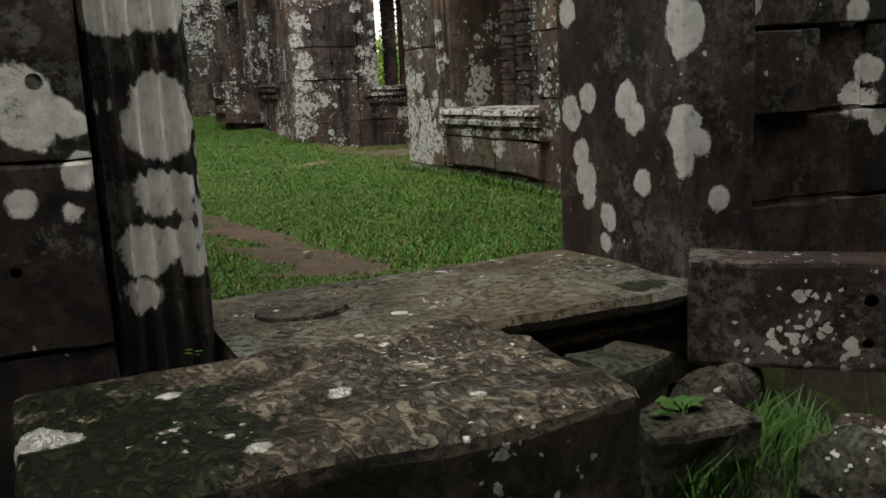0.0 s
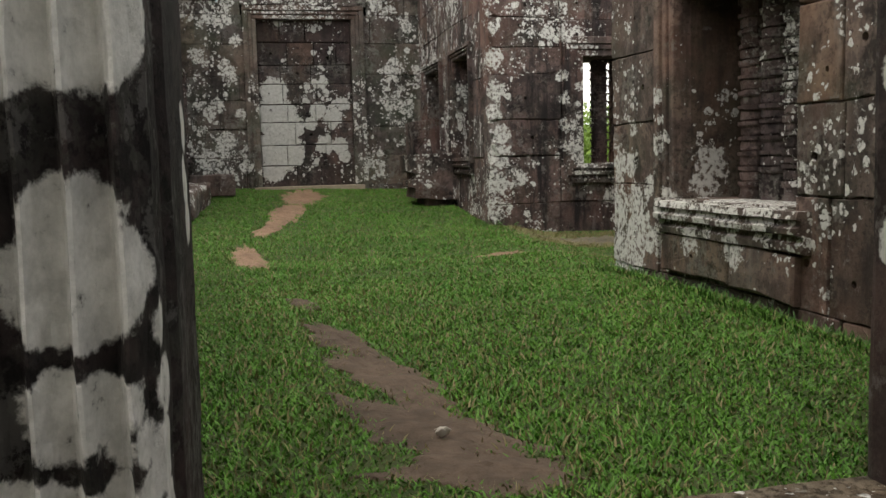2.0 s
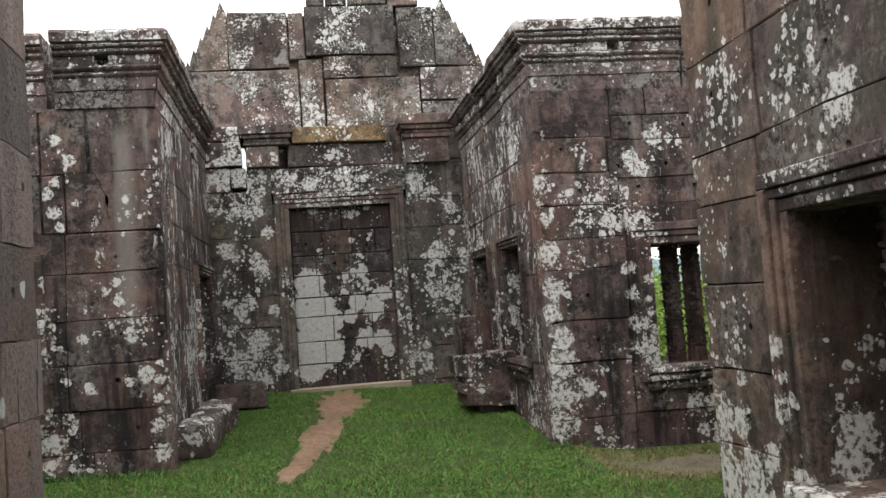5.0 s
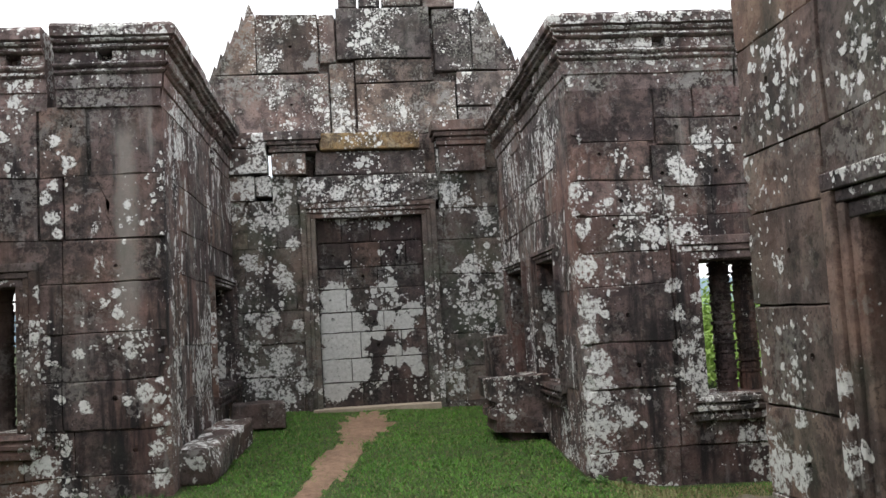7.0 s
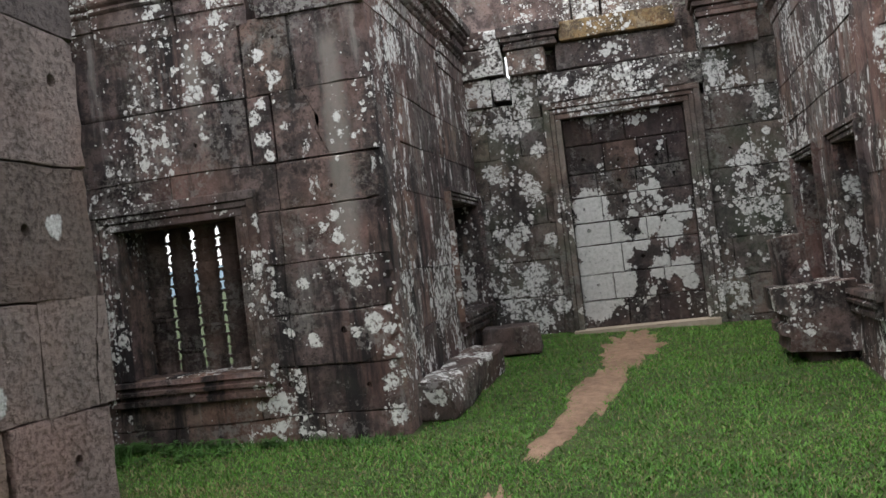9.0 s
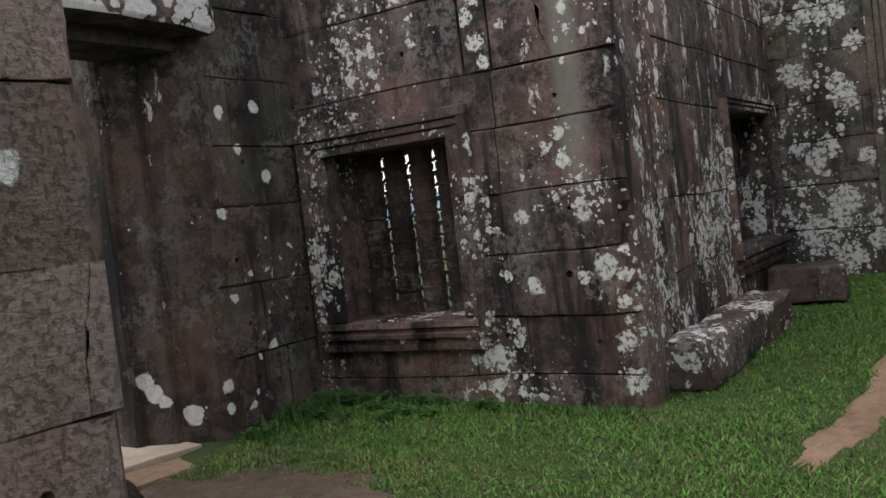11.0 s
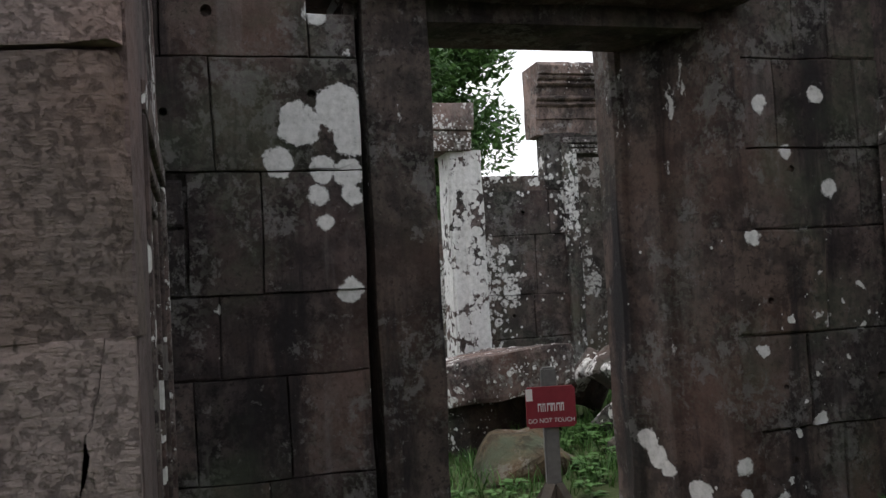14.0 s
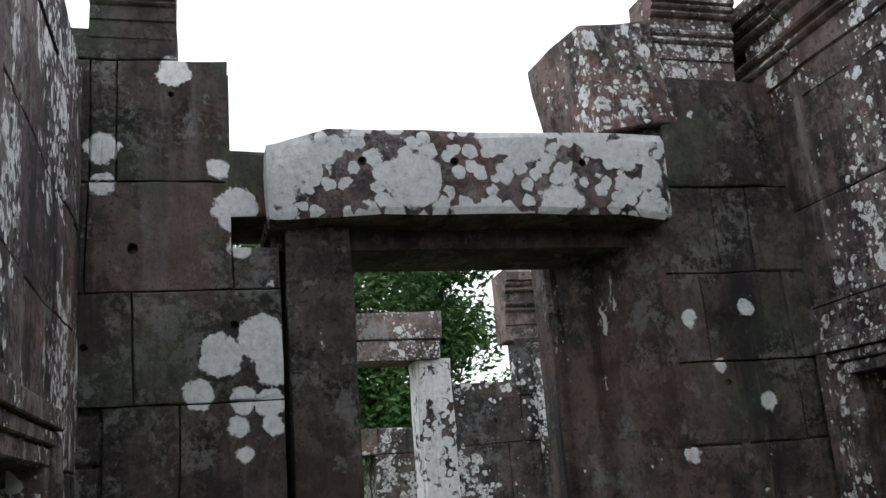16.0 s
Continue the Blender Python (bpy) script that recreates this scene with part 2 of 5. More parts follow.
BROWN = stone("stone_brown", (0.10, 0.078, 0.068), (0.06, 0.05, 0.046), 0.32, 7.0, 0.06, 0.4)
PIER_SE = stone("stone_pier_southeast", (0.108, 0.087, 0.073), (0.06, 0.05, 0.044), 0.31, 6.5, 0.25, 0.4, rag=1.0,
                spots=((3.24, 7.55, 0.1, 0.22), (3.24, 7.35, 0.2, 0.2), (3.24, 7.6, 0.42, 0.16), (3.24, 7.3, 0.5, 0.14), (3.24, 7.6, 0.75, 0.13), (3.24, 7.4, 0.75, 0.1), (3.24, 7.15, 0.3, 0.13), (3.24, 7.1, 0.6, 0.08),
                       (3.24, 7.35, 1.0, 0.06), (3.24, 6.95, 0.25, 0.12), (3.24, 6.85, 0.45, 0.12), (3.2, 6.4, 0.3, 0.1), (3.2, 5.9, 0.28, 0.1), (3.5, 6.7, 0.75, 0.12), (3.45, 6.7, 0.62, 0.1), (3.2, 6.75, 0.5, 0.1), (3.24, 6.2, 2.3, 0.12), (3.24, 5.7, 2.4, 0.1), (3.16, 6.5, 0.5, 0.13), (3.16, 6.2, 0.5, 0.14), (3.16, 5.9, 0.48, 0.13), (3.18, 5.6, 0.5, 0.13), (3.45, 6.2, 0.54, 0.22), (3.45, 5.8, 0.54, 0.22), (3.7, 6.2, 0.7, 0.16), (3.68, 5.9, 0.8, 0.14), (3.7, 6.45, 0.75, 0.12), (3.2, 6.86, 0.9, 0.07), (3.2, 6.86, 1.2, 0.06)))
DARK = stone("stone_dark", (0.058, 0.048, 0.043), (0.03, 0.026, 0.024), 0.22, 6.0, 0.4, 0.7, dots=0.2,
             spots=((-3.0, 8.2, 2.3, 0.1), (-3.0, 8.38, 2.38, 0.11), (-3.0, 8.45, 2.25, 0.1), (-3.0, 8.1, 2.13, 0.07), (-3.0, 8.3, 2.1, 0.06), (-3.0, 8.42, 2.08, 0.07), (-3.0, 8.27, 1.98, 0.05), (-3.0, 8.43, 1.98, 0.05),
                    (-3.0, 8.3, 1.86, 0.04), (-3.0, 8.4, 1.55, 0.06), (-3.0, 8.28, 3.0, 0.11), (-3.0, 8.3, 2.82, 0.06), (-3.0, 7.68, 3.3, 0.08), (-3.0, 7.68, 3.12, 0.06), (-3.0, 10.6, 2.4, 0.05), (-3.0, 10.75, 2.15, 0.04),
                    (-3.0, 10.95, 2.45, 0.05), (-3.0, 11.0, 1.95, 0.05), (-3.0, 10.5, 1.7, 0.05), (-3.0, 8.0, 3.7, 0.08), (-3.0, 8.2, 3.2, 0.05)))
SWEST = stone("stone_near_pier", (0.122, 0.107, 0.097), (0.142, 0.124, 0.112), 0.05, 6.0, 0.05, 0.2, relief=0.9, striate=0.4, grit=0.3, dark=0.06, crusty=0.04, dots=0.2, spots=((-0.47, 7.38, 1.75, 0.045), (-0.47, 7.0, 1.2, 0.05), (-0.47, 6.8, 1.9, 0.06)))
NORTH = stone("stone_north", (0.09, 0.083, 0.074), (0.055, 0.052, 0.047), 0.6, 6.5, 0.42, 0.5, dots=0.35,
              spots=((-0.2, 15.6, 3.95, 0.20), (0.05, 15.6, 3.75, 0.14), (-0.25, 15.6, 3.65, 0.12), (0.1, 15.6, 3.35, 0.09), (0.05, 15.6, 3.05, 0.10), (0.3, 15.6, 2.2, 0.11), (0.2, 15.6, 1.2, 0.14), (0.5, 15.6, 0.8, 0.11), (-0.1, 15.6, 0.9, 0.14), (0.4, 15.6, 2.7, 0.09), (0.1, 15.6, 1.75, 0.11), (0.45, 15.6, 1.6, 0.09), (-0.2, 15.6, 2.5, 0.11), (2.6, 15.6, 0.75, 0.07), (0.2, 15.6, 0.65, 0.13)), rag=1.0)
PIER_NE = stone("stone_pier_northeast", (0.088, 0.066, 0.06), (0.04, 0.033, 0.032), 0.40, 8.0, 0.1, 0.75, drips=0.25, rag=1.0,
                spots=((3.3, 11.35, 0.25, 0.144), (3.32, 11.35, 0.55, 0.144), (3.34, 11.35, 0.85, 0.144), (3.38, 11.35, 1.1, 0.115), (3.3, 11.38, 1.35, 0.101), (3.34, 11.35, 1.6, 0.108), (3.32, 11.36, 1.95, 0.108),
                       (3.3, 11.36, 2.3, 0.072), (3.28, 11.4, 2.7, 0.072), (3.6, 11.35, 0.6, 0.0864), (4.12, 11.34, 1.75, 0.07), (4.15, 11.34, 1.5, 0.07), (4.18, 11.34, 1.2, 0.09), (4.22, 11.34, 0.95, 0.09),
                       (4.26, 11.34, 0.82, 0.06), (4.33, 11.34, 0.8, 0.05), (4.33, 11.34, 0.9, 0.05), (4.32, 11.34, 1.02, 0.05), (4.31, 11.34, 1.14, 0.045), (4.31, 11.34, 1.3, 0.05), (4.3, 11.34, 1.44, 0.04), (4.3, 11.34, 1.62, 0.05), (4.28, 11.34, 2.2, 0.12), (4.14, 11.34, 2.24, 0.08), (4.5, 11.35, 3.1, 0.1), (4.3, 11.35, 2.75, 0.09), (4.24, 11.35, 2.88, 0.1), (4.7, 11.35, 0.35, 0.08), (4.9, 11.35, 0.35, 0.08)))
PIER = stone("stone_pier", (0.088, 0.068, 0.062), (0.04, 0.034, 0.033), 0.38, 7.0, 0.1, 0.8, drips=0.2, rag=0.7, wash=((-0.72, 11.3, 1.2, 3.5, 0.14), (-1.9, 11.3, 2.6, 3.6, 0.1)),
             spots=((-0.52, 11.35, 0.6, 0.07), (-0.6, 11.35, 1.08, 0.08), (-0.75, 11.35, 1.02, 0.05), (-0.5, 11.35, 0.85, 0.045), (-0.48, 11.35, 0.35, 0.08), (-1.1, 11.35, 0.98, 0.06), (-1.15, 11.35, 1.45, 0.05), (-0.72, 11.35, 1.42, 0.055), (-1.35, 11.35, 2.62, 0.07), (-1.4, 11.35, 2.8, 0.06), (-1.33, 11.35, 2.9, 0.05), (-1.2, 11.35, 3.1, 0.06), (-1.32, 11.35, 3.3, 0.05), (-1.3, 11.35, 2.48, 0.05), (-1.15, 11.35, 2.7, 0.04)))
DRIP = stone("stone_dripping", (0.088, 0.07, 0.064), (0.042, 0.035, 0.034), 0.46, 6.0, 0.12, 0.7, drips=0.72, rag=0.7)
GABLE = stone("stone_gable", (0.108, 0.094, 0.086), (0.05, 0.044, 0.042), 0.34, 9.0, 0.1, 0.35, crusty=0.95, dots=1.0)
BALUSTER = stone("stone_baluster", (0.075, 0.063, 0.056), (0.032, 0.027, 0.025), 0.06, 7.0, 0.1, 0.3, dots=0.2)
CORN = stone("stone_cornice", (0.105, 0.088, 0.082), (0.05, 0.043, 0.041), 0.48, 8.0, 0.08, 0.4, crusty=0.9, dots=0.8, rag=0.7)
CARVED = stone("stone_carved", (0.085, 0.072, 0.066), (0.035, 0.031, 0.03), 0.5, 6.5, 0.15, 0.3, crusty=0.9, rag=0.7, cover=0.06)
BROKEN = stone("stone_broken_white", (0.09, 0.08, 0.072), (0.04, 0.036, 0.034), 0.9, 4.5, 0.05, 0.2, cover=0.3, rag=0.8)
SOUTH = stone("stone_south", (0.05, 0.042, 0.038), (0.02, 0.018, 0.017), 0.30, 4.2, 0.1, 0.4)
LINTEL = stone("stone_lintel", (0.06, 0.048, 0.045), (0.03, 0.026, 0.026), 0.9, 2.6, 0.05, 0.1, cover=0.56, pale=(0.62, 0.605, 0.59), dots=0.15)
THRESH = stone("stone_threshold", (0.082, 0.075, 0.064), (0.03, 0.026, 0.021), 0.2, 11.0, 0.12, 0.0, relief=0.9, chisel=True, dark=0.4, crusty=0.25, moss=((-0.02, 1.72, 0.03, 0.16), (0.02, 2.32, 0.03, 0.14), (0.32, 1.9, 0.03, 0.12), (0.05, 1.9, 0.03, 0.25), (0.2, 2.1, 0.03, 0.2), (0.15, 1.75, 0.03, 0.2), (-0.1, 2.1, 0.0, 0.2)), spots=((-0.06, 2.08, 0.03, 0.07), (0.0, 2.05, 0.03, 0.05), (0.62, 2.0, 0.03, 0.03), (0.9, 1.8, 0.03, 0.025), (0.36, 1.75, 0.03, 0.03), (0.25, 2.2, 0.03, 0.03)))
SMOOTH = stone("stone_worn", (0.07, 0.068, 0.056), (0.046, 0.044, 0.035), 0.2, 12.0, 0.3, 0.0, relief=0.9, crusty=0.75, moss=((1.9, 2.47, 0.03, 0.08),))
OCHRE = stone("stone_ochre", (0.21, 0.145, 0.065), (0.10, 0.08, 0.055), 0.3, 8.0, 0.3, 0.2)
RUBBLE = stone("stone_rubble", (0.046, 0.039, 0.031), (0.019, 0.016, 0.014), 0.2, 9.0, 0.5, 0.1, relief=1.0)
RUIN = stone("stone_ruin", (0.058, 0.05, 0.045), (0.028, 0.025, 0.023), 0.5, 4.2, 0.25, 0.4, rag=0.7)
FALLEN = stone("stone_fallen", (0.055, 0.04, 0.036), (0.028, 0.022, 0.02), 0.34, 7.0, 0.05, 0.1)
FALSE_DOOR = stone("stone_false_door", (0.06, 0.048, 0.045), (0.03, 0.027, 0.026), 0.36, 6.0, 0.1, 0.4, rag=0.5, pale=(0.64, 0.63, 0.61),
                   spots=((0.95, 15.72, 1.55, 0.34), (1.0, 15.72, 1.05, 0.36), (0.95, 15.72, 1.95, 0.22), (1.15, 15.72, 1.4, 0.25), (0.9, 15.72, 0.75, 0.2),
                          (1.2, 15.72, 1.0, 0.2), (1.62, 15.72, 1.65, 0.13), (1.85, 15.72, 1.55, 0.14), (1.72, 15.72, 1.12, 0.15), (1.95, 15.72, 1.1, 0.13),
                          (2.02, 15.72, 1.75, 0.1), (2.02, 15.72, 0.92, 0.1), (1.5, 15.72, 1.45, 0.1)))
SAND = plain("concrete_sandy", (0.33, 0.265, 0.205), (0.48, 0.405, 0.325), 14.0, 0.9, 0.3)
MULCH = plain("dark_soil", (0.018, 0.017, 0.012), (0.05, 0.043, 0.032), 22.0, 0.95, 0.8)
DIRT = plain("bare_earth", (0.055, 0.04, 0.03), (0.145, 0.104, 0.078), 14.0, 0.95, 0.8)
REDDIRT = plain("red_earth", (0.14, 0.086, 0.058), (0.31, 0.205, 0.14), 12.0, 0.95, 0.8)
SOIL = plain("grass_soil", (0.022, 0.042, 0.010), (0.062, 0.075, 0.026), 26.0, 0.95, 0.6)
GRASS = leaf_mat("grass_blades", (0.03, 0.13, 0.014), (0.16, 0.345, 0.05))
GRAVEL = plain("pale_gravel", (0.075, 0.066, 0.045), (0.22, 0.19, 0.145), 34.0, 0.95, 0.9)
DRY = leaf_mat("dry_blades", (0.17, 0.15, 0.07), (0.34, 0.29, 0.15))
WEED = leaf_mat("weed_leaves", (0.03, 0.09, 0.02), (0.09, 0.19, 0.04))
SHRUB = leaf_mat("shrub_leaves", (0.10, 0.20, 0.03), (0.30, 0.42, 0.09))
FOLIAGE = leaf_mat("tree_leaves", (0.025, 0.07, 0.016), (0.085, 0.17, 0.04))
BARK = plain("bark", (0.05, 0.042, 0.034), (0.11, 0.09, 0.07), 12.0, 0.9, 0.7)
RED = plain("sign_red", (0.20, 0.018, 0.028), (0.25, 0.028, 0.04), 30.0, 0.5, 0.03)
WHITE = plain("sign_white", (0.62, 0.60, 0.58), (0.75, 0.74, 0.72), 40.0, 0.6, 0.0)
GREY = plain("sign_post_grey", (0.11, 0.105, 0.10), (0.17, 0.165, 0.155), 30.0, 0.7, 0.15)
PALE = plain("pebble_pale", (0.5, 0.47, 0.42), (0.62, 0.58, 0.52), 30.0, 0.8, 0.1)

# ---- building helpers ----
RNG = random.Random(7)


def mesh_of(name, bm, material, smooth=False):
    bmesh.ops.recalc_face_normals(bm, faces=bm.faces)
    me = bpy.data.meshes.new(name)
    bm.to_mesh(me)
    bm.free()
    me.materials.append(material)
    if smooth:
        me.polygons.foreach_set("use_smooth", [True] * len(me.polygons))
    return me


def part(name, bm, material, parent, label="", smooth=False):
    ob = new(name, mesh_of(name, bm, material, smooth))
    ob.parent = parent
    return tagged(ob, label)


def thing(name, label, category, bm=None, material=None, kind="", group="", smooth=False):
    ob = new(name, mesh_of(name, bm, material, smooth) if bm else None)
    return tagged(ob, label, category, group, kind)


def box(bm, x0, x1, y0, y1, z0, z1):
    v = [bm.verts.new((x, y, z)) for x in (x0, x1) for y in (y0, y1) for z in (z0, z1)]
    for q in ((0, 1, 3, 2), (4, 6, 7, 5), (0, 4, 5, 1), (2, 3, 7, 6), (0, 2, 6, 4), (1, 5, 7, 3)):
        bm.faces.new([v[i] for i in q])
    return bm


def extrude_profile(bm, pts, a, b):
    """A closed outline of points, swept from offset a to offset b."""
    va = [bm.verts.new(Vector(p) + Vector(a)) for p in pts]
    vb = [bm.verts.new(Vector(p) + Vector(b)) for p in pts]
    n = len(pts)
    for i in range(n):
        bm.faces.new((va[i], va[(i + 1) % n], vb[(i + 1) % n], vb[i]))
    bm.faces.new(va[::-1])
    bm.faces.new(vb)
    return bm


def run_profile(axis, f, s, prof, u0, u1, bm=None):
    """A moulding along u on a wall face: prof holds (out, z) pairs, closed."""
    bm = bm or bmesh.new()
    pts = [((0, f + s * o, z) if axis == "y" else (f + s * o, 0, z)) for o, z in prof]
    a, b = ((u0, 0, 0), (u1, 0, 0)) if axis == "y" else ((0, u0, 0), (0, u1, 0))
    return extrude_profile(bm, pts, a, b)


def roughen(bm, amount, scale=3.0, seed=0.0):
    for v in bm.verts:
        p = v.co * scale + Vector((seed, seed * 1.7, -seed))
        v.co += Vector((noise.noise(p), noise.noise(p + Vector((9, 3, 1))), noise.noise(p + Vector((2, 7, 5))))) * amount
    return bm


def slab_bm(dims, cell=0.12, bevel=0.02, amount=0.012, seed=0.0):
    """A hewn block round the origin, base at z = 0, with worn arrises and an uneven surface."""
    bm = bmesh.new()
    box(bm, -dims[0] / 2, dims[0] / 2, -dims[1] / 2, dims[1] / 2, 0, dims[2])
    bmesh.ops.bevel(bm, geom=bm.edges[:], offset=bevel, segments=2, affect="EDGES", profile=0.6)
    for k in range(3):
        long = [e for e in bm.edges if e.calc_length() > cell * 2]
        if long:
            bmesh.ops.subdivide_edges(bm, edges=long, cuts=1, use_grid_fill=True)
    bmesh.ops.triangulate(bm, faces=[f for f in bm.faces if len(f.verts) > 4])
    roughen(bm, amount, 4.0, seed)
    roughen(bm, amount * 0.6, 13.0, seed + 3)
    return bm


def block_thing(name, label, category, dims, m, material, group="", cell=0.12, bevel=0.02, amount=0.012, seed=0.0):
    ob = thing(name, label, category, slab_bm(dims, cell, bevel, amount, seed), material, group=group)
    ob.matrix_world = m
    return ob


def rock_thing(name, label, dims, m, material, seed=0.0, group=""):
    """An angular broken stone: the hull of scattered points with worn arrises."""
    rs = random.Random(int(seed * 13) + 5)
    bm = bmesh.new()
    for _ in range(17):
        d = Vector((rs.gauss(0, 1), rs.gauss(0, 1), rs.gauss(0, 1))).normalized()
        k = max(abs(d.x), abs(d.y), abs(d.z)) ** 0.6
        bm.verts.new(d / k * 0.5)
    hull = bmesh.ops.convex_hull(bm, input=bm.verts)
    bmesh.ops.delete(bm, geom=[g for g in hull["geom_interior"] if isinstance(g, bmesh.types.BMVert)], context="VERTS")
    for v in bm.verts:
        v.co = Vector((v.co.x * dims[0], v.co.y * dims[1], (max(v.co.z, -0.4) + 0.4) * dims[2] / 0.9))
    small = min(dims)
    bmesh.ops.bevel(bm, geom=bm.edges[:], offset=0.045 * small, segments=1, affect="EDGES")
    bmesh.ops.triangulate(bm, faces=bm.faces[:])
    for _ in range(2 if max(dims) < 0.2 else 3):
        long = [e for e in bm.edges if e.calc_length() > 0.18 * small]
        bmesh.ops.subdivide_edges(bm, edges=long, cuts=1)
        bmesh.ops.triangulate(bm, faces=bm.faces[:])
    roughen(bm, 0.07 * small, 2.4 / small, seed)
    roughen(bm, 0.018 * small, 9.0 / small, seed + 2)
    ob = thing(name, label, "stone", bm, material, group=group)
    ob.matrix_world = m
    return ob


def subtract(rects, hole):
    out = []
    a0, a1, b0, b1 = hole
    for u0, u1, z0, z1 in rects:
        if u1 <= a0 or u0 >= a1 or z1 <= b0 or z0 >= b1:
            out.append((u0, u1, z0, z1))
            continue
        if u0 < a0:
            out.append((u0, a0, z0, z1))
        if u1 > a1:
            out.append((a1, u1, z0, z1))
        m0, m1 = max(u0, a0), min(u1, a1)
        if z0 < b0:
            out.append((m0, m1, z0, b0))
        if z1 > b1:
            out.append((m0, m1, b1, z1))
    return out


def ashlar_bm(axis, f, s, rect, depth, gap, rng, proud, wear=0.006, soft=(0.0, 0.0), wave=0.0):
    """One squared stone with a worn, wavering outline; its face stands at f + s * proud."""
    u0, u1, z0, z1 = rect
    u0, u1, z0, z1 = u0 + gap, u1 - gap, z0 + gap, z1 - gap
    w, h = u1 - u0, z1 - z0
    c = min(wear * rng.uniform(0.6, 1.5), w * 0.2, h * 0.2)
    drill = rng.random() < 0.6 and w > 0.25 and h > 0.2
    k = 6
    ring = []
    for (au, az), (bu, bz) in (((0, 0), (1, 0)), ((1, 0), (1, 1)), ((1, 1), (0, 1)), ((0, 1), (0, 0))):
        for i in range(k):
            t = i / k
            ring.append((au + (bu - au) * t, az + (bz - az) * t))
    bm = bmesh.new()

    def at(u, z, n):
        if wave:
            q = Vector((u * 0.9 + 31 * s, z * 1.3, f))
            u, z = u + wave * 0.6 * noise.noise(q + Vector((0, 7, 0))), z + wave * noise.noise(q) + wave * 0.3 * noise.noise(q * 5.5)
            n += wave * 0.5 * noise.noise(q * 1.7 + Vector((3, 0, 5)))
        return (u, f + s * n, z) if axis == "y" else (f + s * n, u, z)

    chip = {rng.randrange(24) if rng.random() < 0.5 else 6 * rng.randrange(4): rng.uniform(0.012, 0.05) for _ in range(3)} if rng.random() < 0.55 and w > 0.3 and h > 0.25 else {}
    jit = [rng.uniform(0, 0.004) for _ in ring]
    back = [bm.verts.new(at(u0 + a * w, z0 + b * h, -depth)) for a, b in ring]
    sof = [soft[0] * rng.uniform(0.6, 1.4) if a == 0 else soft[1] * rng.uniform(0.6, 1.4) if a == 1 else 0.0 for a, b in ring]
    rim = [bm.verts.new(at(u0 + j + a * (w - 2 * j), z0 + j + b * (h - 2 * j), proud - c - e)) for (a, b), j, e in zip(ring, jit, sof)]
    face = []
    for i, ((a, b), j) in enumerate(zip(ring, jit)):
        j = j + c * (1 + rng.uniform(-0.3, 0.5)) + chip.get(i, 0.0)
        face.append(bm.verts.new(at(u0 + j + a * (w - 2 * j) + (sof[i] if a == 0 else -sof[i] if a == 1 else 0), z0 + j + b * (h - 2 * j), proud + rng.uniform(-0.003, 0.002))))
    hu, hz, hr = (u0 + w * rng.uniform(0.3, 0.7), z0 + h * rng.uniform(0.3, 0.75), rng.uniform(0.014, 0.026)) if drill else (u0 + w / 2, z0 + h / 2, 0)
    mid = bm.verts.new(at(hu, hz, proud + (-0.06 if drill else rng.uniform(-0.002, 0.004))))
    if drill:
        # a drilled socket: lip, then a cup behind it
        dirs = [Vector((a - (hu - u0) / w, (b - (hz - z0) / h) * h / w)).normalized() for a, b in ring]
        lip = [bm.verts.new(at(hu + hr * d.x, hz + hr * d.y, proud)) for d in dirs]
        cup = [bm.verts.new(at(hu + hr * 0.8 * d.x, hz + hr * 0.8 * d.y, proud - 0.055)) for d in dirs]
    n = len(ring)
    for i in range(n):
        j = (i + 1) % n
        bm.faces.new((back[i], back[j], rim[j], rim[i]))
        bm.faces.new((rim[i], rim[j], face[j], face[i]))
        if drill:
            bm.faces.new((face[i], face[j], lip[j], lip[i]))
            bm.faces.new((lip[i], lip[j], cup[j], cup[i]))
            bm.faces.new((cup[i], cup[j], mid))
        else:
            bm.faces.new((face[i], face[j], mid))
    bm.faces.new(back[::-1])
    return bm


